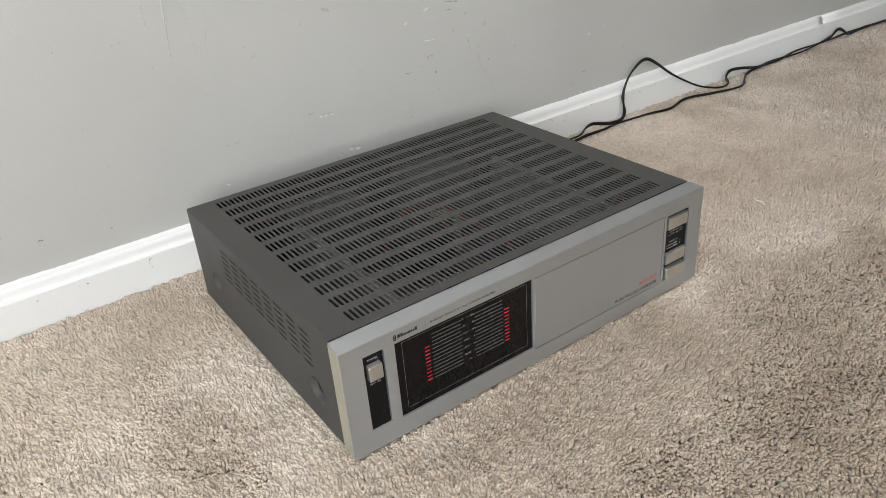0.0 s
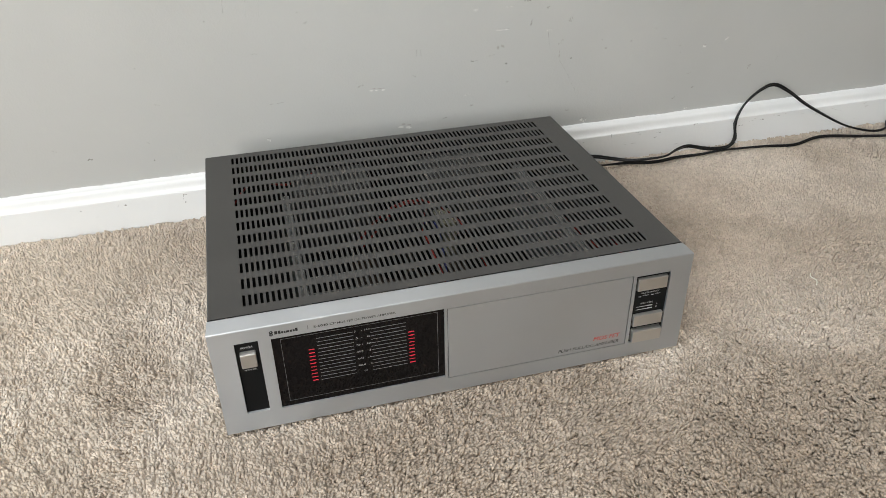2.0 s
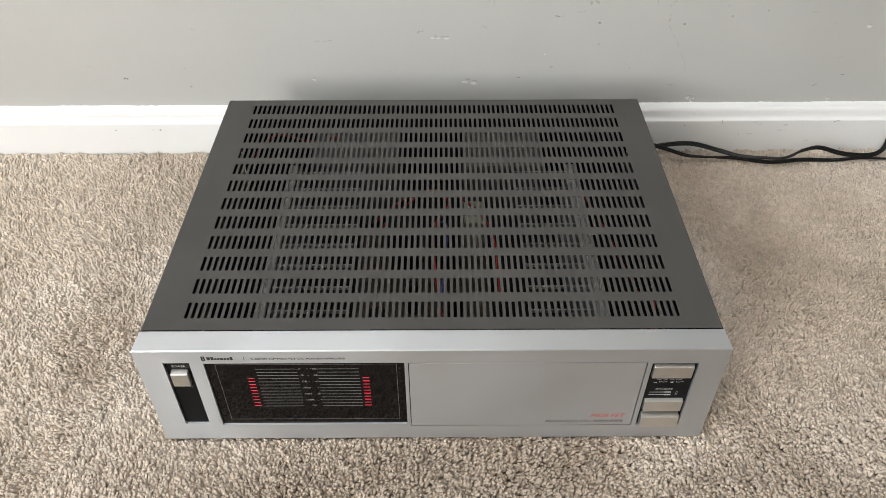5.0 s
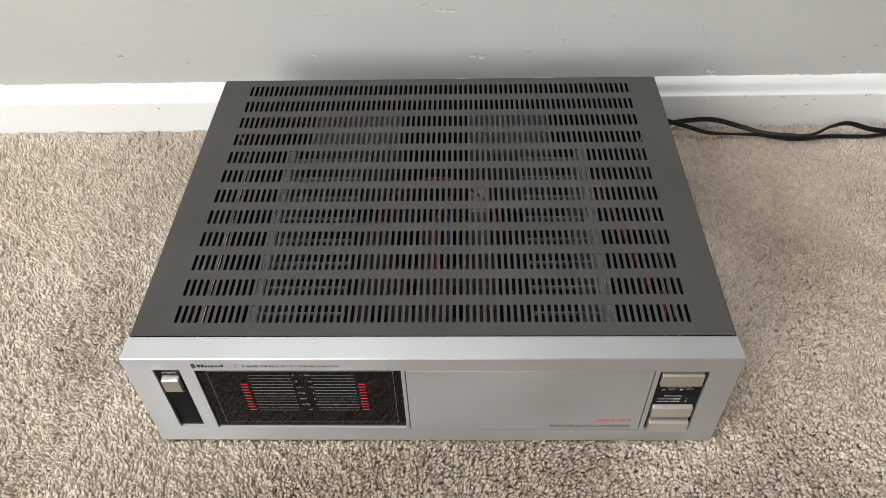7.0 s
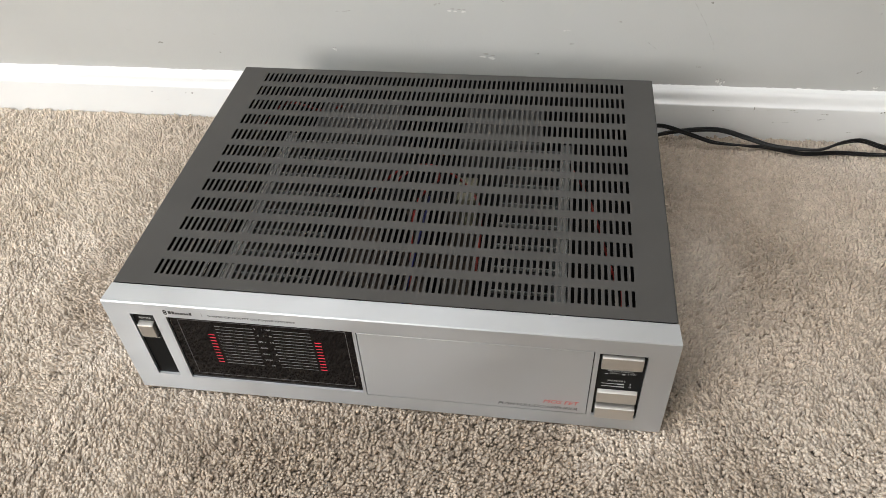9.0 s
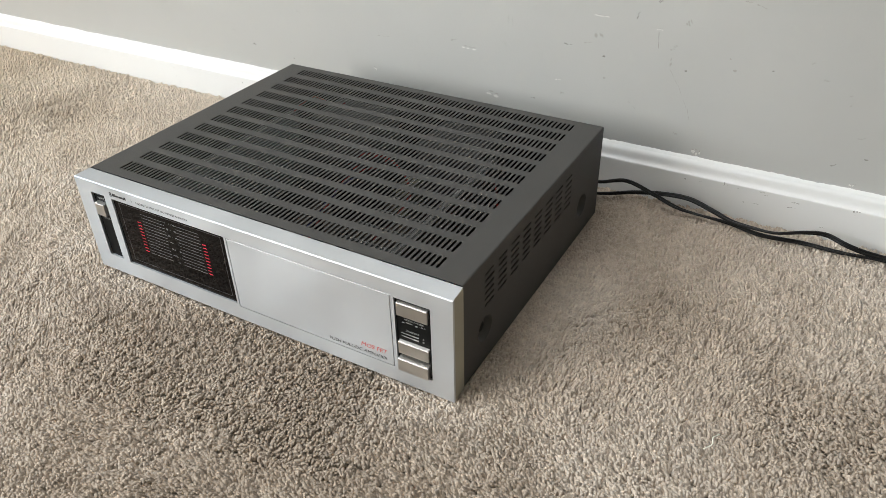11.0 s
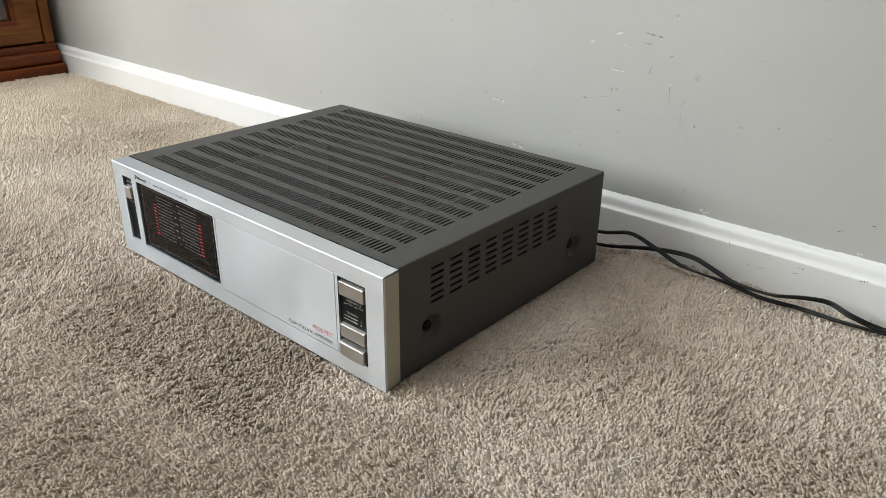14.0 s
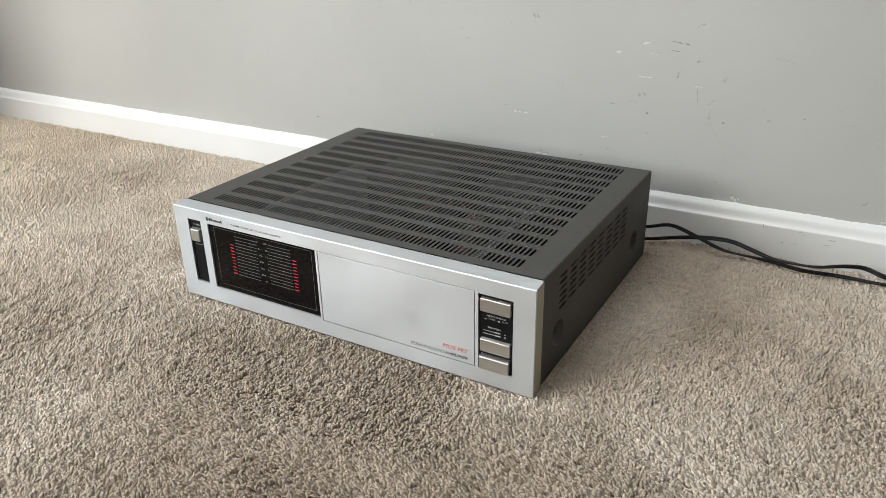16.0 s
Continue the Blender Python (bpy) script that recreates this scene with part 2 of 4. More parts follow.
def sheet(u0, u1, v0, v1, holes, thick, put):
    """Verts and faces of a flat sheet with rectangular holes. put(u, v, w) gives the place; w runs from 0 (face) to thick (back)."""
    us = sorted({u0, u1, *(h[0] for h in holes), *(h[1] for h in holes)})
    vs = sorted({v0, v1, *(h[2] for h in holes), *(h[3] for h in holes)})
    solid = {}
    for i in range(len(us) - 1):
        for j in range(len(vs) - 1):
            cu, cv = (us[i] + us[i + 1]) / 2, (vs[j] + vs[j + 1]) / 2
            solid[i, j] = not any(h[0] < cu < h[1] and h[2] < cv < h[3] for h in holes)
    verts, faces = [], []

    def quad(*pts):
        n = len(verts)
        verts.extend(put(*p) for p in pts)
        faces.append((n, n + 1, n + 2, n + 3))

    for (i, j), s in solid.items():
        if not s:
            continue
        a, b, c, d = us[i], us[i + 1], vs[j], vs[j + 1]
        quad((a, c, 0), (b, c, 0), (b, d, 0), (a, d, 0))
        quad((a, d, thick), (b, d, thick), (b, c, thick), (a, c, thick))
        for k, e in (((i - 1, j), ((a, c), (a, d))), ((i + 1, j), ((b, d), (b, c))), ((i, j - 1), ((b, c), (a, c))), ((i, j + 1), ((a, d), (b, d)))):
            if not solid.get(k, False):
                (p, q), (r, t) = e
                quad((p, q, 0), (r, t, 0), (r, t, thick), (p, q, thick))
    return verts, faces


def spline(pts, steps=8):
    p = [Vector(q) for q in pts]
    p = [p[0] * 2 - p[1], *p, p[-1] * 2 - p[-2]]
    out = []
    for i in range(1, len(p) - 2):
        a, b, c, d = p[i - 1:i + 3]
        for k in range(steps):
            t = k / steps
            out.append(0.5 * (2 * b + (c - a) * t + (2 * a - 5 * b + 4 * c - d) * t * t + (3 * b - a - 3 * c + d) * t ** 3))
    out.append(p[-2])
    return out


def tube(pts, radius, sides=8, steps=8, offset=0.0, twist=0.0):
    """A round tube along a smooth line; offset shifts it sideways, turning by twist degrees a point, for two-core cord."""
    line = spline(pts, steps)
    verts, faces = [], []
    for i, c in enumerate(line):
        d = (line[min(i + 1, len(line) - 1)] - line[max(i - 1, 0)]).normalized()
        side = d.cross(Vector((0, 0, 1)))
        side = side.normalized() if side.length > 1e-4 else Vector((1, 0, 0))
        up = side.cross(d)
        a = radians(twist * i)
        c = c + (side * math.cos(a) + up * math.sin(a)) * offset
        for k in range(sides):
            t = 2 * math.pi * k / sides
            verts.append(c + (side * math.cos(t) + up * math.sin(t)) * radius)
    for i in range(len(line) - 1):
        for k in range(sides):
            l = (k + 1) % sides
            faces.append((i * sides + k, i * sides + l, (i + 1) * sides + l, (i + 1) * sides + k))
    n = len(line) - 1
    faces.append(tuple(range(sides))[::-1])
    faces.append(tuple(n * sides + k for k in range(sides)))
    return verts, faces


def lettering(name, words, x0, x1, z0, z1, y, mat, parent, shear=0.0, bold=0.0):
    """Words set in the built-in font, fitted to a box on a plane that faces -y."""
    cu = bpy.data.curves.new(name, "FONT")
    cu.body, cu.size, cu.resolution_u = words, 1.0, 3
    tmp = bpy.data.objects.new(name, cu)
    me = bpy.data.meshes.new_from_object(tmp)
    bpy.data.objects.remove(tmp)
    bpy.data.curves.remove(cu)
    xs, zs = [v.co.x for v in me.vertices], [v.co.y for v in me.vertices]
    ax, bx, az, bz = min(xs), max(xs), min(zs), max(zs)
    for v in me.vertices:
        h = (v.co.y - az) / (bz - az) * (z1 - z0)
        v.co = Vector((x0 + (v.co.x - ax) / (bx - ax) * (x1 - x0) + shear * h, y, z0 + h))
    if bold:
        bm = bmesh.new()
        bm.from_mesh(me)
        first = bm.verts[:]
        bm.from_mesh(me)
        for v in bm.verts[len(first):]:
            v.co += Vector((bold, -0.00002, 0.0))
        bm.to_mesh(me)
        bm.free()
    me.materials.clear()
    me.materials.append(mat)
    me.name = name
    ob = new(name, me)
    ob.parent = parent
    return ob


# ---- large structure ----
v, f = sheet(WEST - 0.12, EAST + 0.12, 0, CEIL, [], 0.12, lambda u, w, d: (u, NORTH + d, w))
wall_back = tagged(mesh_ob("wall_north", v, f, WALL), "greige painted wall, scuffed and chipped near the floor", "wall", kind="structure")
v, f = sheet(SOUTH, NORTH, 0, CEIL, [(-2.62, -0.58, 0.58, 2.22)], 0.12, lambda u, w, d: (WEST - d, u, w))
tagged(mesh_ob("wall_west", v, f, WALL), "greige painted wall with a window opening", "wall", kind="structure")
v, f = sheet(SOUTH, NORTH, 0, CEIL, [], 0.12, lambda u, w, d: (EAST + d, u, w))
tagged(mesh_ob("wall_east", v, f, WALL), "plain greige painted wall", "wall", kind="structure")
v, f = sheet(WEST - 0.12, EAST + 0.12, 0, CEIL, [(-3.02, -1.18, 0.58, 2.22)], 0.12, lambda u, w, d: (u, SOUTH - d, w))
tagged(mesh_ob("wall_south", v, f, WALL), "greige painted wall with a wide window opening", "wall", kind="structure")
# the ceiling is cut open for the added overhead lamp
v, f = sheet(WEST - 0.12, EAST + 0.12, SOUTH - 0.12, NORTH + 0.12, [(-1.12, 0.22, -0.97, 0.07)], 0.15, lambda u, w, d: (u, w, CEIL + d))
tagged(mesh_ob("ceiling", v, f, CEILING), "plain white ceiling with an opening for the added overhead light", "ceiling", kind="structure")
tagged(part("floor", box(WEST - 0.12, EAST + 0.12, SOUTH - 0.12, NORTH + 0.12, -0.1, -0.0048), BACKING), "beige carpet backing over the whole floor", "floor", kind="structure")

# baseboard: flat lower face, a small ridge, a cove and a rounded top against the wall
PROFILE = [(-0.0150, -0.005), (-0.0150, 0.0418), (-0.0149, 0.0426), (-0.0143, 0.0433), (-0.0126, 0.0439), (-0.0109, 0.0449), (-0.0099, 0.0471),
           (-0.0095, 0.0505), (-0.0091, 0.0534), (-0.0081, 0.0556), (-0.0062, 0.0570), (-0.0040, 0.0577), (0.0, 0.0581)]


def baseboard(x0, x1, n, label):
    verts, faces = [], []
    for i in range(n + 1):
        x = x0 + (x1 - x0) * i / n
        for k, (dy, z) in enumerate(PROFILE):
            w = 0.0004 * noise.noise(Vector((x * 9, k * 0.3, 3)))
            verts.append((x, NORTH + dy + w * (k < 12), z + 0.5 * w))
    m = len(PROFILE)
    for i in range(n):
        for k in range(m - 1):
            faces.append((i * m + k, (i + 1) * m + k, (i + 1) * m + k + 1, i * m + k + 1))
    faces.append(tuple(range(m)))
    faces.append(tuple(n * m + k for k in range(m))[::-1])
    ob = mesh_ob("baseboard", verts, faces, TRIM, label=label)
    ob.data.polygons.foreach_set("use_smooth", [q < n * (m - 1) and q % (m - 1) >= 4 for q in range(len(faces))])
    return tagged(ob, label, "baseboard", kind="structure")


board_long = baseboard(WEST, 1.170, 220, "white painted baseboard, nicked and scuffed")
baseboard(1.1712, EAST, 60, "white painted baseboard beyond a butt joint")


def caulk_bead(x0, x1, n):
    """The uneven brushed line of white paint where the board meets the wall."""
    verts, faces = [], []
    for i in range(n + 1):
        x = x0 + (x1 - x0) * i / n
        h = max(0.0002, 0.0014 + 0.0018 * noise.noise(Vector((x * 22, 1, 0))) + 0.0011 * noise.noise(Vector((x * 190, 5, 0))))
        d = 0.0010 + 0.0006 * noise.noise(Vector((x * 90, 9, 0)))
        for dy, z in ((-0.0044, 0.0577), (-0.0030 - d * 0.4, 0.0584), (-0.0010 - d * 0.3, 0.0588 + h * 0.4), (0.0002, 0.0588 + h)):
            verts.append((x, NORTH + dy, z))
    for i in range(n):
        for k in range(3):
            faces.append((i * 4 + k, (i + 1) * 4 + k, (i + 1) * 4 + k + 1, i * 4 + k + 1))
    return mesh_ob("paint_bead", verts, faces, CAULK, board_long, "uneven bright white paint bead", True)


caulk_bead(WEST, 1.17, 1400)

# ---- carpet pile ----


def ripple(x, y, seed, scale):
    """Smooth uneven waves between about -1 and 1."""
    rng = np.random.default_rng(seed)
    total = np.zeros_like(x)
    for k in range(9):
        a, w, p = rng.uniform(0, 2 * np.pi), scale * 1.32 ** k, rng.uniform(0, 2 * np.pi)
        total += np.sin((x * np.cos(a) + y * np.sin(a)) * w + p) / 1.22 ** k
    return total / 2.6


# where feet and a vacuum have brushed the pile another way: centre, half widths, turn in degrees, way it leans
BRUSHED = [(0.290, -0.120, 0.380, 0.160, 10, (-0.85, -0.35)), (0.005, -0.068, 0.165, 0.090, 8, (0.65, -0.35)), (0.090, -0.075, 0.085, 0.070, 20, (0.75, -0.40)), (-0.322, 0.150, 0.028, 0.120, -4, (-0.35, -0.5)),
           (-0.312, 0.010, 0.022, 0.075, 10, (-0.45, -0.6)), (0.335, 0.165, 0.050, 0.090, -20, (-0.3, -0.2)), (0.030, -0.195, 0.110, 0.030, -12, (-0.5, -0.85)),
           (0.520, 0.130, 0.080, 0.060, 20, (-0.6, -0.8)), (0.620, 0.050, 0.060, 0.090, -10, (-0.6, -0.8)), 
           (0.800, 0.260, 0.110, 0.060, 10, (-0.5, -0.8)), (1.120, 0.230, 0.160, 0.060, 0, (-0.6, -0.7))]


def lay(x, y):
    """The way the pile leans: towards the wall with slow swirls, and turned about in the brushed patches."""
    a = math.pi * 0.55 + 0.75 * ripple(x, y, 3, 5.5) + 0.65 * ripple(x, y, 5, 26)
    lx, ly = np.cos(a), np.sin(a)
    ux, uy = x + 0.030 * ripple(x, y, 8, 24), y + 0.030 * ripple(x, y, 9, 24)
    for cx, cy, rx, ry, turn, way in BRUSHED:
        c, q = math.cos(radians(turn)), math.sin(radians(turn))
        u, v = ((ux - cx) * c + (uy - cy) * q) / rx, ((uy - cy) * c - (ux - cx) * q) / ry
        k = 1 / (1 + np.exp((np.hypot(u, v) - 1) * 8))
        lx, ly = lx * (1 - k) + way[0] * k, ly * (1 - k) + way[1] * k
    k = 1 + 0.45 * ripple(x, y, 12, 34)
    return lx * k, ly * k


def hashed(a, b, k):
    return np.modf(np.abs(np.sin(a * 12.9898 * k + b * 78.233 + k) * 43758.5453))[0]


def pile(name, regions, sides, levels, label):
    """Leaning yarn ends with rounded tips, gathered in small clumps, as one mesh."""
    rng = np.random.default_rng(7)
    P = []
    for x0, x1, y0, y1, s in regions:
        gx, gy = np.meshgrid(np.arange(x0, x1, s), np.arange(y0, y1, s))
        gx = gx + (np.arange(gx.shape[0]) % 2)[:, None] * s / 2
        p = np.stack([gx.ravel(), gy.ravel(), np.full(gx.size, s)], 1)
        p[:, :2] += rng.normal(0, s * 0.23, (len(p), 2))
        P.append(p)
    P = np.concatenate(P)
    P = P[(P[:, 1] < NORTH - 0.0175) & ~((abs(P[:, 0]) < 0.212) & (P[:, 1] > 0.012) & (P[:, 1] < 0.338))]
    P = P[~((P[:, 0] < -1.274) & (P[:, 1] < 0.412))]
    n, s = len(P), P[:, 2]
    lx, ly = lay(P[:, 0], P[:, 1])
    # each yarn end belongs to the nearest of a jittered grid of clumps
    G = 0.0072
    best, tx, ty = np.full(n, 9.0), np.zeros(n), np.zeros(n)
    ci, cj = np.floor(P[:, 0] / G), np.floor(P[:, 1] / G)
    for i in (-1, 0, 1):
        for j in (-1, 0, 1):
            a, b = ci + i, cj + j
            x, y = (a + 0.1 + 0.8 * hashed(a, b, 1.0)) * G, (b + 0.1 + 0.8 * hashed(a, b, 2.3)) * G
            d = np.hypot(P[:, 0] - x, P[:, 1] - y)
            near = d < best
            best, tx, ty = np.where(near, d, best), np.where(near, x, tx), np.where(near, y, ty)
    clump, turn = hashed(tx * 91, ty * 91, 3.1), 2 * np.pi * hashed(tx * 91, ty * 91, 4.7)
    h = (rng.normal(PILE, 0.0007, n) + 0.0030 * (clump - 0.5)).clip(0.0045, 0.0095)
    lean = LEAN * rng.normal(1, 0.22, n)
    dx = lx * lean + rng.normal(0, 0.0008, n) + 0.0009 * np.cos(turn) + 0.23 * (tx - P[:, 0])
    dy = ly * lean + rng.normal(0, 0.0008, n) + 0.0009 * np.sin(turn) + 0.23 * (ty - P[:, 1])
    under = (abs(P[:, 0]) < 0.224) & (P[:, 1] > -0.003) & (P[:, 1] < 0.352)
    h = np.where(under, np.minimum(h, 0.0060), h)
    dy = np.where(under & (P[:, 1] < 0.02), -abs(dy), dy)
    dy = np.where(P[:, 1] + dy > NORTH - 0.0165, np.minimum(dy, 0.0), dy)
    # a leaning yarn is lower
    rise = h * np.sqrt(np.clip(1 - (np.hypot(dx, dy) / (h * 1.25)) ** 2, 0.30, 1.0))
    rad = s * rng.uniform(0.48, 0.68, n)
    ang = rng.uniform(0, 2 * np.pi, n)
    per = len(levels) * sides + 1
    verts = np.zeros((n, per, 3), np.float32)
    for r, (t, w) in enumerate(levels):
        o, up = t ** 1.5, math.sin(t * 1.45) / math.sin(1.45)
        for k in range(sides):
            a = ang + 2 * np.pi * k / sides + 0.5 * r
            verts[:, r * sides + k, 0] = P[:, 0] + dx * o + np.cos(a) * rad * w
            verts[:, r * sides + k, 1] = P[:, 1] + dy * o + np.sin(a) * rad * w
            verts[:, r * sides + k, 2] = BASE + rise * up
    verts[:, -1] = np.stack([P[:, 0] + dx * 1.10, P[:, 1] + dy * 1.10, BASE + rise * 1.02], 1)
    faces = [[r * sides + k, r * sides + (k + 1) % sides, (r + 1) * sides + (k + 1) % sides, (r + 1) * sides + k] for r in range(len(levels) - 1) for k in range(sides)]
    last = (len(levels) - 1) * sides
    faces += [[last + k, last + (k + 1) % sides, per - 1] for k in range(sides)]
    loop_one = np.array([i for q in faces for i in q], np.int32)
    loops = (loop_one[None, :] + (np.arange(n, dtype=np.int32) * per)[:, None]).ravel()
    sizes = np.tile(np.array([len(q) for q in faces], np.int32), n)
    starts = np.concatenate([[0], np.cumsum(sizes)[:-1]]).astype(np.int32)
    me = bpy.data.meshes.new(name)
    me.vertices.add(n * per)
    me.vertices.foreach_set("co", verts.ravel())
    me.loops.add(len(loops))
    me.loops.foreach_set("vertex_index", loops)
    me.polygons.add(len(sizes))
    me.polygons.foreach_set("loop_start", starts)
    me.polygons.foreach_set("use_smooth", np.ones(len(sizes), bool))
    me.update(calc_edges=True)
    me.validate()
    me.materials.append(CARPET)
    return tagged(new(name, me), label, "carpet", kind="stuff")


PILE, LEAN, BASE = 0.0070, 0.0027, -0.0042
pile("carpet_pile", [(-0.56, 0.72, -0.335, 0.416, 0.0022)], 4, ((0.32, 1.56), (0.87, 1.08)), "beige cut-pile carpet, brushed into lighter and darker patches, with some shade painted in")
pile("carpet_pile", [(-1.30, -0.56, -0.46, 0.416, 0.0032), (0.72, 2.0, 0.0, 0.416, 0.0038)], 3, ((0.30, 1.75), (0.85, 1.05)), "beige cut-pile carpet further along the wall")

# ---- the amplifier ----
amp = tagged(new("stereo_amplifier"), "vintage silver and charcoal stereo amplifier with lit red meters on carpet", "amplifier")
amp.matrix_world = pose(0, 0, 0.0, 0, 0.15, 0)
FW, FT, FB, FD = 0.220, 0.1138, 0.0035, 0.0192   # faceplate half width, top, bottom, depth
CW, CT, CY = 0.2185, 0.1150, 0.347                # cover half width, top, rear

POWER = (-0.2000, -0.1805, 0.0235, 0.1005)
METER = (-0.1700, -0.0208, 0.0222, 0.0998)
FLAP = (-0.0182, 0.1608, 0.0195, 0.0992)
SWITCH = (0.1643, 0.1990, 0.0200, 0.0976)

verts, faces = sheet(-FW, FW, FB, FT - 0.0008, [POWER, METER, FLAP, SWITCH], 0.0026, lambda u, w, d: (u, d, w))


def quad_add(*pts):
    n = len(verts)
    verts.extend(pts)
    faces.append((n, n + 1, n + 2, n + 3))


quad_add((-FW, 0, FT - 0.0008), (FW, 0, FT - 0.0008), (FW, 0.0008, FT), (-FW, 0.0008, FT))
quad_add((-FW, 0.0008, FT), (FW, 0.0008, FT), (FW - 0.0012, FD, FT + 0.0004), (-FW + 0.0012, FD, FT + 0.0004))
quad_add((-FW + 0.0012, FD, FT + 0.0004), (FW - 0.0012, FD, FT + 0.0004), (FW - 0.0012, FD, FT - 0.002), (-FW + 0.0012, FD, FT - 0.002))
front = mesh_ob("front_panel", verts, faces, SILVER, amp, "satin silver aluminium front panel")


def end_cap(sign):
    bm = bmesh.new()
    add_box(bm, min(sign * 0.2165, sign * 0.2194), max(sign * 0.2165, sign * 0.2194), 0.0024, FD, FB, FT - 0.0012, 0.0006)
    return part("end_cap", bm, BEIGE, amp, "aged beige end cap of the front panel")


end_cap(1)
end_cap(-1)
bm = box(FLAP[0] + 0.0007, FLAP[1] - 0.0007, 0.0, 0.002, FLAP[2] + 0.0007, FLAP[3] - 0.0007, 0.0002, 1)
flap = part("flap_door", bm, SILVER, amp, "plain silver flap set flush in the front")
part("front_backing", box(-0.212, 0.212, 0.0046, 0.006, 0.006, 0.110), BLACK, amp)


def grain(ob):
    """Lay the brushed grain along x: the highlight spreads across it."""
    uv = ob.data.uv_layers.new(name="grain")
    for loop in ob.data.loops:
        co = ob.data.vertices[loop.vertex_index].co
        uv.data[loop.index].uv = (co.z + co.y, co.x)


grain(front)
grain(flap)

# power switch
recess = part("power_recess", box(POWER[0], POWER[1], 0.0024, 0.0046, POWER[2], POWER[3]), BLACK, amp, "black recessed switch strip")


def key(name, x0, x1, z0, z1, out, parent):
    bm = box(x0, x1, -out, 0.0040, z0, z1, 0.0007, 2)
    for vt in bm.verts:
        if vt.co.y < 0 and vt.co.z > (z0 + z1) / 2:
            vt.co.z -= 0.0012
    return part(name, bm, KEYCAP, parent, "brushed champagne metal push button")


key("power_button", -0.1968, -0.1838, 0.0752, 0.0905, 0.0022, amp)
lettering("power_word", "POWER", -0.1953, -0.1852, 0.0929, 0.0949, 0.00235, PRINT_WHITE, recess)
lettering("push_word", "PUSH ON", -0.1953, -0.1852, 0.0692, 0.0708, 0.00235, PRINT_WHITE, recess)

# selector strip
strip = part("selector_recess", box(SWITCH[0], SWITCH[1], 0.0020, 0.0046, SWITCH[2], SWITCH[3]), BLACK, amp, "black recessed selector strip")
key("range_button", 0.1664, 0.1966, 0.0806, 0.0950, 0.0010, amp)
key("speaker_button", 0.1664, 0.1966, 0.0392, 0.0532, 0.0012, amp)
key("speaker_button", 0.1664, 0.1966, 0.0212, 0.0356, 0.0034, amp)
lettering("range_word", "METER RANGE", 0.1722, 0.1912, 0.0752, 0.0770, 0.00195, PRINT_WHITE, strip)
lettering("high_word", "HIGH", 0.1742, 0.1800, 0.0724, 0.0740, 0.00195, PRINT_WHITE, strip)
lettering("low_word", "LOW", 0.1872, 0.1930, 0.0724, 0.0740, 0.00195, PRINT_WHITE, strip)
lettering("speakers_word", "SPEAKERS", 0.1730, 0.1862, 0.0632, 0.0650, 0.00195, PRINT_WHITE, strip)
lettering("a_letter", "A", 0.1895, 0.1912, 0.0597, 0.0614, 0.00195, PRINT_WHITE, strip)
lettering("b_letter", "B", 0.1895, 0.1912, 0.0566, 0.0583, 0.00195, PRINT_WHITE, strip)


def plate(name, x0, x1, z0, z1, y, mat, parent, depth=0.0002):
    return part(name, box(x0, x1, y - depth, y, z0, z1), mat, parent)


for z in (0.0604, 0.0572):
    plate("index_line", 0.1688, 0.1858, z - 0.00025, z + 0.00025, 0.0020, PRINT_WHITE, strip)
    plate("index_bar", 0.1805, 0.1858, z - 0.0005, z + 0.0006, 0.00195, PRINT_WHITE, strip)
plate("range_symbol", 0.1700, 0.1724, 0.0720, 0.0726, 0.0020, PRINT_WHITE, strip)
plate("range_symbol", 0.1830, 0.1852, 0.0720, 0.0732, 0.0020, PRINT_WHITE, strip)

# level meter window
meter = part("meter_window", box(METER[0], METER[1], 0.0016, 0.0046, METER[2], METER[3], 0.0003, 1), ACRYLIC, amp, "smoked black level meter window with lit red segments")
MY = 0.00155
for x0, x1, z0, z1 in ((-0.1625, -0.0268, 0.0964, 0.0967), (-0.1625, -0.0268, 0.0280, 0.0283), (-0.1625, -0.1622, 0.0283, 0.0964), (-0.0271, -0.0268, 0.0283, 0.0964)):
    plate("border_line", x0, x1, z0, z1, MY, PRINT_GREY, meter, 0.0001)
PITCH = 0.00382
for i in range(13):
    z = 0.0912 - PITCH * i
    plate("scale_line", -0.1330, -0.1018, z - 0.0002, z + 0.0002, MY, PRINT_SCALE, meter, 0.0001)
    plate("scale_line", -0.0868, -0.0555, z - 0.0002, z + 0.0002, MY, PRINT_SCALE, meter, 0.0001)
LEFT = [LED_DIM, LED_ON, LED_ON, LED_DIM, LED_ON, LED_FAINT, LED_FAINT, LED_DIM, LED_DIM, LED_ON]
RIGHT = [LED_ON, LED_ON, LED_DIM, LED_DIM, LED_DIM, LED_ON, LED_DIM, LED_ON, LED_DIM, LED_ON]
for i in range(10):
    z = 0.0804 - PITCH * i
    plate("led_segment", -0.1406, -0.1356, z - 0.00045, z + 0.00045, MY, LEFT[i], meter, 0.0001)
    plate("led_segment", -0.0534, -0.0482, z - 0.00045, z + 0.00045, MY, RIGHT[i], meter, 0.0001)
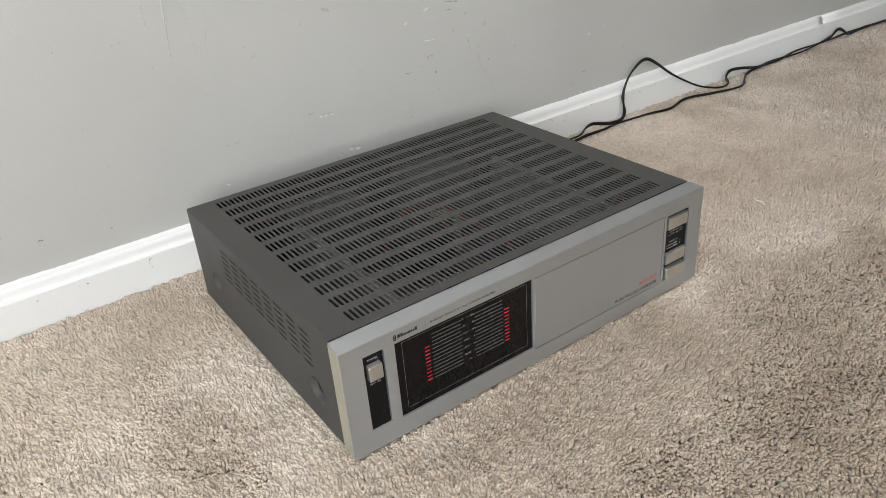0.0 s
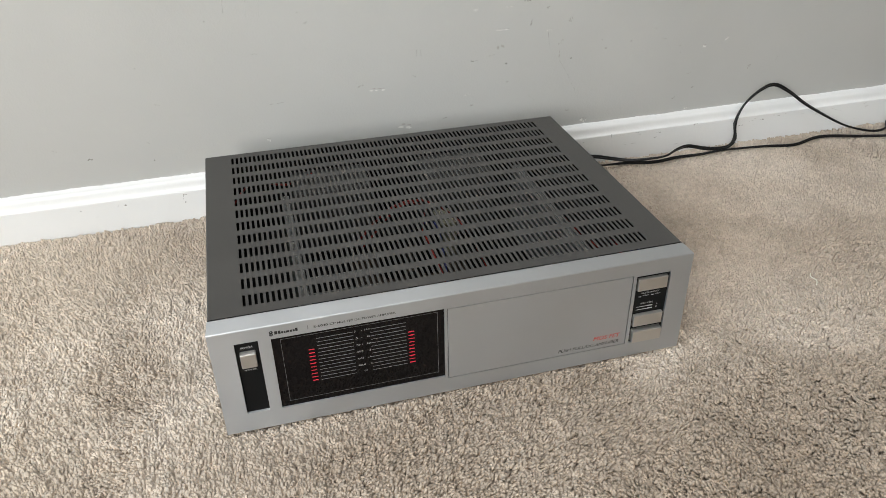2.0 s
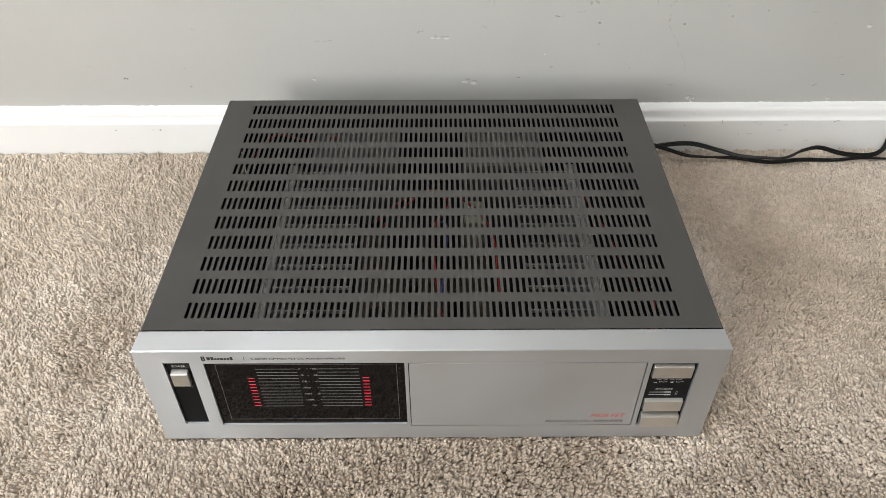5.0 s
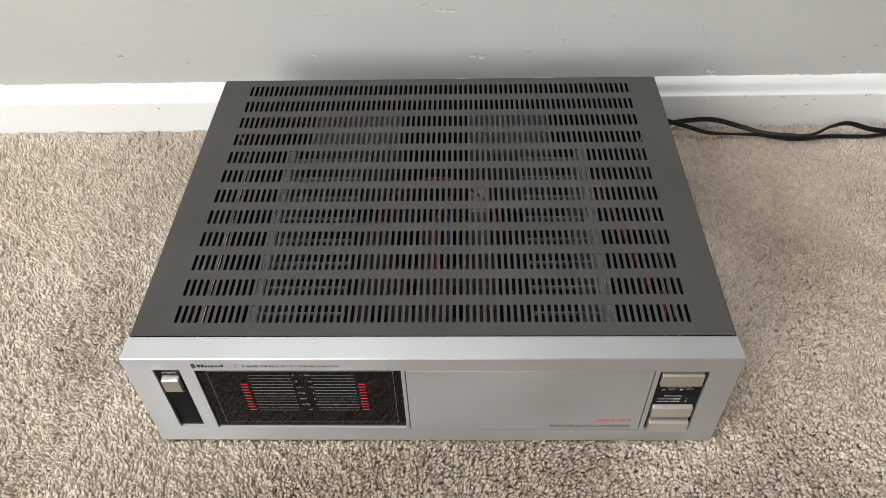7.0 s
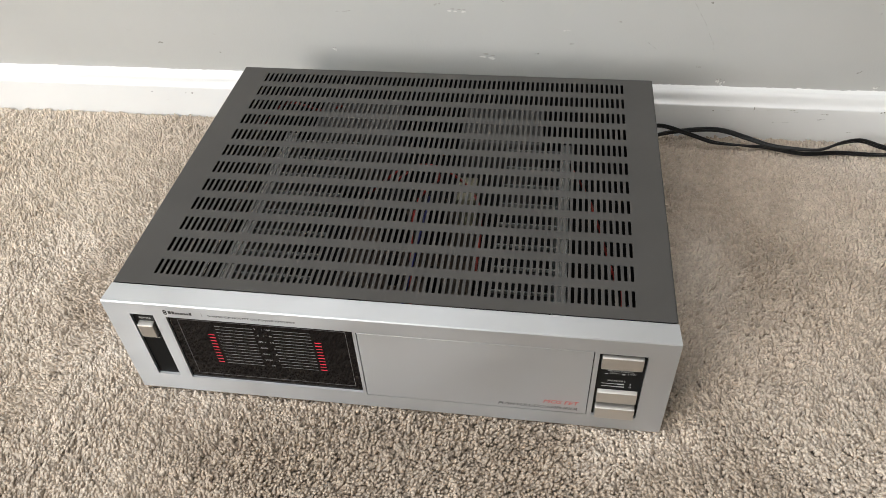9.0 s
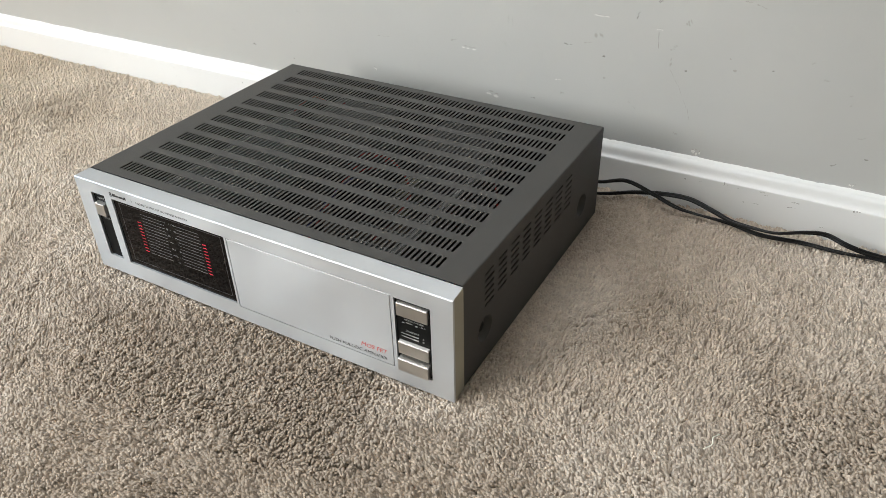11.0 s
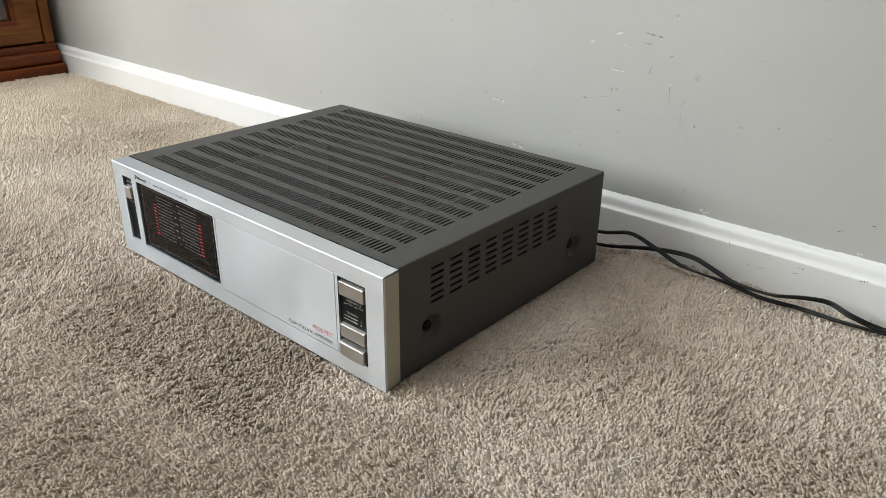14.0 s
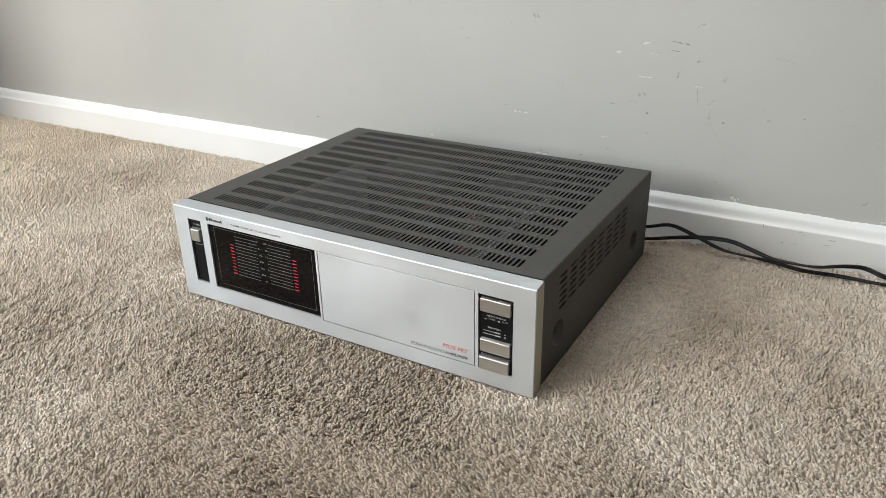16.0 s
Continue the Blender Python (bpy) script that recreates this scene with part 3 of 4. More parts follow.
for i, (a, b) in enumerate((("5", "150"), (".5", "40"), (".05", "10"), (".005", "2"), (".001", ".5"), (".0005", ".1"))):
    z = 0.0906 - 2 * PITCH * i
    lettering("scale_number", a, -0.1008 + 0.0002 * i, -0.1008 + 0.0002 * i + 0.0014 * len(a), z, z + 0.0017, MY, PRINT_DIM, meter)
    lettering("scale_number", b, -0.0873 - 0.0014 * len(b), -0.0873, z, z + 0.0017, MY, PRINT_DIM, meter)
    plate("scale_dot", -0.0945, -0.0941, z + 0.0006, z + 0.0011, MY, PRINT_DIM, meter, 0.0001)
lettering("on_word", "ON", -0.0950, -0.0920, 0.0452, 0.0468, MY, PRINT_DIM, meter)

# printing on the silver panel; the maker's mark is an emblem and plain bars
FY = -0.0001
lettering("model_words", "S-6040 CP", -0.1340, -0.1155, 0.1040, 0.1063, FY, PRINT_BLACK, front, 0.0, 0.00018)
lettering("model_words", "MOS FET DC POWER AMPLIFIER", -0.1143, -0.0640, 0.1040, 0.1061, FY, PRINT_BLACK, front, 0.0, 0.00012)
lettering("type_words", "MOS FET", 0.1262, 0.1530, 0.0306, 0.0352, FY, PRINT_RED, flap, 0.25, 0.00010)
lettering("type_words", "PUSH PULL/DC AMPLIFIER", 0.0905, 0.1532, 0.0236, 0.0272, FY, PRINT_BLACK, flap, 0.25, 0.00010)
plate("divider_bar", -0.1390, -0.1387, 0.1035, 0.1076, -0.00002, PRINT_BLACK, front, 0.0001)


def ring(cx, cz, r0, r1, n=16):
    vs, fs = [], []
    for k in range(n):
        a = 2 * math.pi * k / n
        vs += [(cx + r0 * math.cos(a), FY, cz + r0 * math.sin(a)), (cx + r1 * math.cos(a), FY, cz + r1 * math.sin(a))]
    for k in range(n):
        j = (k + 1) % n
        fs.append((2 * k, 2 * j, 2 * j + 1, 2 * k + 1))
    return vs, fs


for cz in (0.1043, 0.1066):
    vs, fs = ring(-0.1690, cz, 0.0005, 0.0016)
    mesh_ob("emblem_ring", vs, fs, PRINT_BLACK, front)
x = -0.1663
for w, h in ((0.0030, 0.0032), (0.0026, 0.0032), (0.0022, 0.0021), (0.0018, 0.0021), (0.0032, 0.0021), (0.0022, 0.0021), (0.0022, 0.0021), (0.0024, 0.0032)):
    plate("maker_bar", x, x + w - 0.0005, 0.1040, 0.1040 + h, -0.00002, PRINT_BLACK, front, 0.0001)
    x += w

# cover: folded sheet with slots
COLS, ROWS, PX, PY = 76, 12, 0.0050, 0.0262
SLOT_W, SLOT_L = 0.00130, 0.0084
verts, faces = [], []


def poly(*pts):
    n = len(verts)
    verts.extend(pts)
    faces.append(tuple(range(n, n + len(pts))))


x0, yb = -COLS * PX / 2, 0.0400 - PY / 2
outline = [(-1, -0.93), (-0.55, -1), (0.55, -1), (1, -0.93), (1, 0.93), (0.55, 1), (-0.55, 1), (-1, 0.93)]
for i in range(COLS):
    for j in range(ROWS):
        cx, cy = x0 + (i + 0.5) * PX, yb + (j + 0.5) * PY
        o = [(cx + a * SLOT_W, cy + b * SLOT_L) for a, b in outline]
        l, r, b_, t_ = cx - PX / 2, cx + PX / 2, cy - PY / 2, cy + PY / 2
        Z = CT
        top = lambda p: (p[0], p[1], Z)
        poly(top((l, b_)), top(o[0]), top(o[7]), top((l, t_)))
        poly(top(o[3]), top((r, b_)), top((r, t_)), top(o[4]))
        poly(top((l, b_)), top((r, b_)), top(o[3]), top(o[2]), top(o[1]), top(o[0]))
        poly(top(o[4]), top((r, t_)), top((l, t_)), top(o[7]), top(o[6]), top(o[5]))
        for k in range(8):
            p, q = o[k], o[(k + 1) % 8]
            poly((*p, Z), (*q, Z), (*q, Z - 0.0007), (*p, Z - 0.0007))
R = 0.0016
ya, ye = yb, yb + ROWS * PY
xa = COLS * PX / 2
for a, b, c, d in ((-CW + R, -xa, FD + 0.0003, CY), (xa, CW - R, FD + 0.0003, CY), (-xa, xa, FD + 0.0003, ya), (-xa, xa, ye, CY)):
    poly((a, c, CT), (b, c, CT), (b, d, CT), (a, d, CT))
for s in (-1, 1):
    for k in range(4):
        t0, t1 = math.pi / 2 * k / 4, math.pi / 2 * (k + 1) / 4
        p = [(s * (CW - R + R * math.sin(t)), CT - R + R * math.cos(t)) for t in (t0, t1)]
        poly((p[0][0], FD + 0.0003, p[0][1]), (p[1][0], FD + 0.0003, p[1][1]), (p[1][0], CY, p[1][1]), (p[0][0], CY, p[0][1]))
VENTS = [(0.0592 + 0.0257 * c, 0.0592 + 0.0257 * c + 0.0168, 0.0668 + 0.0066 * r - 0.00125, 0.0668 + 0.0066 * r + 0.00125) for c in range(8) for r in range(6)]
DISH = [(0.0600, 0.0415), (0.2940, 0.0435)]
HB = 0.0145
for s in (-1, 1):
    holes = VENTS + [(a - HB, a + HB, b - HB, b + HB) for a, b in DISH]
    vs, fs = sheet(FD + 0.0003, CY, 0.0045, CT - R, holes, 0.001, lambda u, w, d: (s * (CW - d), u, w))
    n = len(verts)
    verts.extend(vs)
    faces.extend(tuple(i + n for i in fc) for fc in fs)
    for a, b in DISH:
        N = 32
        for k in range(N):
            t = [2 * math.pi * (k + e) / N for e in (0, 1)]
            sq = [HB / max(abs(math.cos(q)), abs(math.sin(q))) for q in t]
            prof = [None, (0.0134, 0.0), (0.0126, 0.0007), (0.0086, 0.0056), (0.0, 0.0056)]
            for m_ in range(4):
                pts = []
                for e, lev in ((0, m_), (1, m_), (1, m_ + 1), (0, m_ + 1)):
                    rr, dd = (sq[e], 0.0) if lev == 0 else prof[lev]
                    pts.append((s * (CW - dd), a + rr * math.cos(t[e]), b + rr * math.sin(t[e])))
                poly(*pts)
cover = mesh_ob("cover", verts, faces, CHARCOAL, amp, "charcoal enamelled steel cover with rows of vent slots")
bm = bmesh.new()
bm.from_mesh(cover.data)
bmesh.ops.remove_doubles(bm, verts=bm.verts[:], dist=0.00002)
bmesh.ops.recalc_face_normals(bm, faces=bm.faces[:])
bm.to_mesh(cover.data)
bm.free()


def screw(s, y, z):
    bm = bmesh.new()
    m = Matrix.Translation((s * (CW - 0.0050), y, z)) @ Matrix.Rotation(radians(90), 4, "Y")
    bmesh.ops.create_cone(bm, cap_ends=True, segments=16, radius1=0.0058, radius2=0.0050, depth=0.0018, matrix=m)
    add_box(bm, min(s * (CW - 0.0040), s * (CW - 0.0042)), max(s * (CW - 0.0040), s * (CW - 0.0042)), y - 0.0040, y + 0.0040, z - 0.0005, z + 0.0005)
    return part("screw", bm, BLACK, amp, "black cross-head cover screw")


for s in (-1, 1):
    for y, z in DISH:
        screw(s, y, z)

# black sheets added inside, to keep it dark behind slots and vents
for a, b in ((-0.2160, -0.2150), (0.2150, 0.2160)):
    part("added_dark_liner", box(a, b, 0.012, CY - 0.004, 0.054, CT - 0.003), BLACK, amp)
part("rear_panel", box(-0.216, 0.216, CY - 0.003, CY - 0.001, 0.006, CT - 0.002), BLACK, amp)
part("bottom_plate", box(-0.216, 0.216, 0.008, CY - 0.003, 0.0050, 0.0065), BLACK, amp)
for fx in (-0.17, 0.17):
    for fy in (0.05, 0.30):
        bm = bmesh.new()
        bmesh.ops.create_cone(bm, cap_ends=True, segments=20, radius1=0.012, radius2=0.015, depth=0.0114, matrix=Matrix.Translation((fx, fy, 0.0006)))
        part("foot", bm, BLACK, amp, "round black rubber foot")

# what shows through the slots
board = part("circuit_board", box(-0.075, 0.055, 0.03, 0.24, 0.016, 0.018), BOARD, amp, "brown circuit board")
for xb, a, b in ((-0.136, -0.131, -0.066), (0.134, 0.078, 0.131)):
    sink = part("heat_sink", box(xb - 0.0046, xb + 0.0046, 0.036, 0.245, 0.012, 0.1035, 0.0004, 1), CUTALU, amp, "bare aluminium heat sink")
    for k in range(8):
        y = 0.0505 + 0.0262 * k
        part("fin", box(a, b, y - 0.0007, y + 0.0007, 0.1000, 0.1030), CUTALU, sink)
part("transformer", box(-0.125, -0.035, 0.262, 0.325, 0.010, 0.094, 0.004), STEEL, amp, "grey transformer can")
part("transformer", box(0.030, 0.112, 0.256, 0.325, 0.010, 0.094, 0.004), STEEL, amp, "grey transformer can")


def capacitor(cx, cy, r, h, mat=None):
    bm = bmesh.new()
    bmesh.ops.create_cone(bm, cap_ends=True, segments=20, radius1=r, radius2=r, depth=h, matrix=Matrix.Translation((cx, cy, 0.018 + h / 2)))
    bmesh.ops.bevel(bm, geom=[e for e in bm.edges if e.calc_face_angle(0) > 1], offset=0.0012, segments=2, affect="EDGES")
    return part("capacitor", bm, mat or BLACK, board, smooth=False)


for cx, cy, r, h in ((-0.03, 0.19, 0.015, 0.058), (0.010, 0.19, 0.015, 0.058), (-0.050, 0.10, 0.008, 0.03), (-0.02, 0.13, 0.006, 0.035), (0.02, 0.12, 0.007, 0.03), (0.03, 0.07, 0.006, 0.028)):
    capacitor(cx, cy, r, h)
part("relay", box(0.030, 0.050, 0.205, 0.240, 0.018, 0.062, 0.001), CREAM, board, "cream plastic relay")
WIRES = [(RED_WIRE, [(-0.06, 0.22, 0.05), (-0.02, 0.225, 0.082), (0.02, 0.222, 0.084), (0.055, 0.20, 0.06), (0.06, 0.12, 0.05)]),
         (RED_WIRE, [(-0.06, 0.215, 0.04), (-0.01, 0.232, 0.078), (0.015, 0.215, 0.080), (0.0, 0.16, 0.085), (0.01, 0.06, 0.05)]),
         (RED_WIRE, [(-0.20, 0.31, 0.06), (-0.17, 0.325, 0.085), (-0.13, 0.32, 0.08), (-0.10, 0.30, 0.10)]),
         (BLUE_WIRE, [(0.0, 0.22, 0.05), (0.012, 0.17, 0.088), (0.010, 0.12, 0.086), (0.0, 0.05, 0.05)]),
         (RED_WIRE, [(0.186, 0.03, 0.03), (0.184, 0.08, 0.085), (0.182, 0.11, 0.06), (0.16, 0.20, 0.07), (0.14, 0.235, 0.085)]),
         (BLUE_WIRE, [(0.192, 0.03, 0.05), (0.188, 0.045, 0.098), (0.185, 0.07, 0.06)])]
for mat, pts in WIRES:
    vs, fs = tube(pts, 0.0014, 6, 6)
    mesh_ob("wire", vs, fs, mat, amp, smooth=True)

# ---- cables ----
THIN = [(0.150, 0.3445, 0.030), (0.180, 0.362, 0.030), (0.212, 0.377, 0.029), (0.240, 0.388, 0.032), (0.271, 0.388, 0.0235), (0.300, 0.388, 0.013), (0.318, 0.390, 0.009), (0.341, 0.388, 0.009), (0.363, 0.388, 0.008),
        (0.400, 0.379, 0.008), (0.440, 0.385, 0.007), (0.480, 0.384, 0.007), (0.520, 0.389, 0.006), (0.587, 0.383, 0.006), (0.634, 0.374, 0.006), (0.690, 0.386, 0.007),
        (0.755, 0.370, 0.006), (0.800, 0.360, 0.006), (0.826, 0.363, 0.006), (0.850, 0.378, 0.006), (0.885, 0.397, 0.006), (0.930, 0.404, 0.007), (1.000, 0.402, 0.008), (1.070, 0.409, 0.010),
        (1.170, 0.406, 0.009), (1.260, 0.409, 0.009), (1.320, 0.405, 0.009), (1.450, 0.407, 0.006), (1.600, 0.402, 0.006), (1.950, 0.406, 0.006)]
THICK = [(0.120, 0.3445, 0.024), (0.170, 0.366, 0.014), (0.210, 0.384, 0.009), (0.247, 0.402, 0.011), (0.280, 0.405, 0.016), (0.312, 0.405, 0.0175), (0.342, 0.397, 0.0135), (0.365, 0.386, 0.0125), (0.390, 0.378, 0.015),
         (0.415, 0.374, 0.018), (0.440, 0.387, 0.019), (0.462, 0.393, 0.019), (0.484, 0.388, 0.015), (0.506, 0.390, 0.010), (0.532, 0.393, 0.009), (0.545, 0.399, 0.018),
         (0.544, 0.403, 0.044), (0.556, 0.405, 0.070), (0.580, 0.406, 0.089), (0.602, 0.406, 0.094), (0.630, 0.406, 0.080), (0.662, 0.405, 0.058), (0.700, 0.402, 0.036), (0.738, 0.392, 0.017),
         (0.775, 0.378, 0.009), (0.806, 0.382, 0.008), (0.824, 0.400, 0.013), (0.846, 0.407, 0.019), (0.880, 0.407, 0.016), (0.925, 0.400, 0.010), (0.985, 0.407, 0.008), (1.060, 0.398, 0.009),
         (1.130, 0.406, 0.008), (1.185, 0.406, 0.014), (1.213, 0.406, 0.026), (1.236, 0.405, 0.018), (1.256, 0.404, 0.008), (1.330, 0.407, 0.009), (1.450, 0.398, 0.009), (1.600, 0.407, 0.009), (1.950, 0.400, 0.009)]


def cord(name, runs, label):
    vs, fs = [], []
    for v_, f_ in runs:
        n = len(vs)
        vs += v_
        fs += [tuple(i + n for i in q) for q in f_]
    return tagged(mesh_ob(name, vs, fs, RUBBER, smooth=True), label, "cable")


cord("signal_cable", [tube(THIN, 0.0014, 8, 8, 0.0011, 4.0), tube(THIN, 0.0014, 8, 8, -0.0011, 4.0)], "thin black cable lying on the carpet along the baseboard")
cord("power_cord", [tube(THICK, 0.0016, 8, 8, 0.0013, 3.0), tube(THICK, 0.0016, 8, 8, -0.0013, 3.0)], "black two-core power cord looping up against the wall")

# ---- cabinet in the corner ----
cab = tagged(new("display_cabinet"), "honey-stained wooden display cabinet with glazed doors, standing on the carpet", "cabinet")
CX, CN, CS, CH, CB = -1.300, 0.408, -0.12, 1.15, -1.740
part("plinth", box(CB, -1.277, CS - 0.012, CN + 0.004, -0.0050, 0.024, 0.003), DARKOAK, cab, "dark-stained plinth")
bm = box(CB, -1.283, CS - 0.008, CN + 0.002, 0.024, 0.054, 0.010, 4)
add_box(bm, CB, -1.292, CS - 0.003, CN - 0.001, 0.052, 0.070, 0.006, 3)
part("base_moulding", bm, DARKOAK, cab, "stepped red-brown base moulding")
part("side_panel", box(CB, CX - 0.022, CN - 0.024, CN - 0.004, 0.070, CH), OAK, cab)
part("side_panel", box(CB, CX - 0.022, CS, CS + 0.02, 0.070, CH), OAK, cab)
part("back_panel", box(CB, CB + 0.01, CS + 0.02, CN - 0.034, 0.070, CH), DARKOAK, cab)
part("corner_post", box(CX - 0.022, CX, CN - 0.024, CN - 0.002, 0.070, CH, 0.003), OAK, cab)
part("corner_post", box(CX - 0.022, CX, CS, CS + 0.02, 0.070, CH, 0.003), OAK, cab)
part("bottom_board", box(CB + 0.01, CX - 0.02, CS + 0.02, CN - 0.034, 0.062, 0.074), DARKOAK, cab)
part("shelf", box(CB + 0.01, CX - 0.03, CS + 0.02, CN - 0.034, 0.52, 0.538), OAK, cab)
part("top_board", box(CB, CX + 0.02, CS - 0.02, CN + 0.004, CH, CH + 0.028, 0.006), OAK, cab)


def cabinet_door(y0, y1):
    z0, z1, w = 0.076, CH - 0.006, 0.055
    vs, fs = sheet(y0, y1, z0, z1, [(y0 + w, y1 - w, z0 + 0.046, z1 - w)], 0.02, lambda u, q, d: (CX - 0.002 - d, u, q))
    door = mesh_ob("door", vs, fs, OAK, cab, "glazed honey-stained door")
    vs, fs = sheet(y0 + w - 0.004, y1 - w + 0.004, z0 + 0.042, z1 - w + 0.004, [(y0 + w + 0.006, y1 - w - 0.006, z0 + 0.052, z1 - w - 0.006)], 0.008, lambda u, q, d: (CX + 0.001 - d, u, q))
    mesh_ob("bead", vs, fs, DARKOAK, door)
    pane = part("pane", box(CX - 0.013, CX - 0.010, y0 + w, y1 - w, z0 + 0.046, z1 - w), GLASS, door)
    pane.visible_shadow = False
    return door


cabinet_door(-0.094, 0.380)

# ---- marks on the wall and the baseboard, and scraps on the carpet ----


def blotch(name, x, z, length, width, angle, mat, y=NORTH, parent=None, seed=0):
    """A thin scrape lying on the paint: a few ragged flakes strung along its length."""
    rnd = random.Random(seed)
    ca, sa = math.cos(radians(angle)), math.sin(radians(angle))
    vs, fs = [], []
    flakes = 1 if length < 0.0045 else rnd.choice((2, 3, 3, 4))
    for j in range(flakes):
        mid = (j + 0.5) / flakes - 0.5 + rnd.uniform(-0.10, 0.10)
        half, high, off = length / flakes * rnd.uniform(0.30, 0.62), width * rnd.uniform(0.22, 0.48), width * rnd.uniform(-0.3, 0.3) * (flakes > 1)
        n, first = 11, len(vs)
        for k in range(n):
            t = 2 * math.pi * k / n
            u, w = mid * length + math.cos(t) * half * rnd.uniform(0.5, 1.15), off + math.sin(t) * high * rnd.uniform(0.45, 1.25)
            vs.append((x + u * ca - w * sa, y - 0.00005, z + u * sa + w * ca))
        vs.append((x + mid * length * ca - off * sa, y - 0.0003, z + mid * length * sa + off * ca))
        fs += [(first + k, first + (k + 1) % n, first + n) for k in range(n)]
    return mesh_ob(name, vs, fs, mat, parent or wall_back)


def dent(x, z, length, width, angle, seed):
    blotch("paint_chip", x, z, length, width, angle, CHIP, seed=seed)
    # the dent's shaded edge, drawn as a dark flake beside the chip
    blotch("scuff_mark", x + length * 0.1, z + width * 0.6, length * 0.8, width * 0.45, angle, SCUFF_SOFT, NORTH - 0.0002, seed=seed + 50)


for i, (x, z, l, w, a) in enumerate(((0.141, 0.237, 0.006, 0.004, 10), (0.176, 0.250, 0.010, 0.004, 6), (0.188, 0.237, 0.011, 0.0016, 2), (0.178, 0.208, 0.021, 0.0022, -2),
                                     (0.245, 0.202, 0.007, 0.002, 0), (0.130, 0.124, 0.009, 0.0016, 5), (0.042, 0.088, 0.024, 0.006, -4), (-0.141, 0.093, 0.006, 0.0045, 0),
                                     (0.007, 0.145, 0.022, 0.0035, -5), (0.305, 0.065, 0.012, 0.006, -10), (0.472, 0.063, 0.007, 0.004, 0), (0.487, 0.156, 0.006, 0.005, -15), (0.522, 0.164, 0.006, 0.004, 30))):
    dent(x, z, l, w, a, i)
for i, (x, z, l, w, a) in enumerate(((0.218, 0.253, 0.020, 0.0022, -6), (0.212, 0.243, 0.012, 0.002, -8), (0.242, 0.232, 0.005, 0.004, 50), (0.219, 0.214, 0.010, 0.0025, 80),
                                     (0.245, 0.189, 0.022, 0.0009, 95), (0.061, 0.188, 0.009, 0.0009, 88), (0.067, 0.188, 0.008, 0.0008, 92), (0.139, 0.170, 0.010, 0.0018, -6),
                                     (0.185, 0.162, 0.004, 0.003, 0), (0.098, 0.095, 0.006, 0.0028, 8), (-0.286, 0.085, 0.003, 0.0022, 0), (-0.360, 0.096, 0.008, 0.003, 12),
                                     (0.449, 0.083, 0.008, 0.0016, 25), (0.478, 0.096, 0.004, 0.002, 0), (0.369, 0.175, 0.004, 0.002, 20), (0.279, 0.160, 0.004, 0.005, 0))):
    blotch("scuff_mark", x, z, l, w, a, SCUFF, seed=i + 100)
for i, (x, z, l, w, a) in enumerate(((0.057, 0.158, 0.008, 0.0016, -30), (0.163, 0.175, 0.010, 0.0014, 5), (0.187, 0.136, 0.004, 0.004, 0), (0.224, 0.109, 0.012, 0.0009, -40),
                                     (0.275, 0.213, 0.008, 0.006, 30), (0.279, 0.084, 0.006, 0.004, 0), (0.331, 0.169, 0.004, 0.006, 80), (0.405, 0.189, 0.005, 0.002, 10),
                                     (0.447, 0.161, 0.004, 0.002, 0), (0.449, 0.151, 0.004, 0.002, 30), (0.468, 0.118, 0.006, 0.002, 20), (-0.288, 0.109, 0.004, 0.002, -30),
                                     (-0.268, 0.157, 0.006, 0.0016, -20), (-0.283, 0.204, 0.004, 0.003, 0), (-0.015, 0.152, 0.007, 0.003, 20), (0.262, 0.168, 0.014, 0.003, 80),
                                     (-0.226, 0.285, 0.014, 0.0016, 8), (-0.289, 0.289, 0.004, 0.003, 60), (-0.195, 0.252, 0.004, 0.003, 80), (-0.397, 0.112, 0.005, 0.003, 0),
                                     (-0.124, 0.142, 0.024, 0.0012, 2), (-0.077, 0.240, 0.005, 0.003, 30), (-0.086, 0.253, 0.004, 0.003, 0), (-0.010, 0.265, 0.004, 0.003, 50), (0.027, 0.275, 0.012, 0.010, 30),
                                     (-0.143, 0.208, 0.006, 0.002, 0), (0.263, 0.184, 0.008, 0.004, 60), (0.331, 0.242, 0.008, 0.002, -10), (0.345, 0.239, 0.014, 0.002, -15), (0.421, 0.173, 0.005, 0.003, 0),
                                     (0.177, 0.186, 0.012, 0.006, 20), (0.136, 0.107, 0.006, 0.004, 0), (0.324, 0.181, 0.003, 0.006, 80), (0.257, 0.247, 0.010, 0.001, 0), (0.241, 0.275, 0.012, 0.003, 25),
                                     (0.568, 0.118, 0.009, 0.005, 40), (0.614, 0.126, 0.008, 0.002, 70), (0.871, 0.115, 0.008, 0.004, 20), (0.864, 0.076, 0.004, 0.003, 0),
                                     (0.268, 0.150, 0.024, 0.0009, -57), (0.281, 0.128, 0.026, 0.0008, -62), (0.290, 0.109, 0.016, 0.0008, -75))):
    blotch("scuff_mark", x, z, l, w, a, SCUFF_SOFT, seed=i + 200)
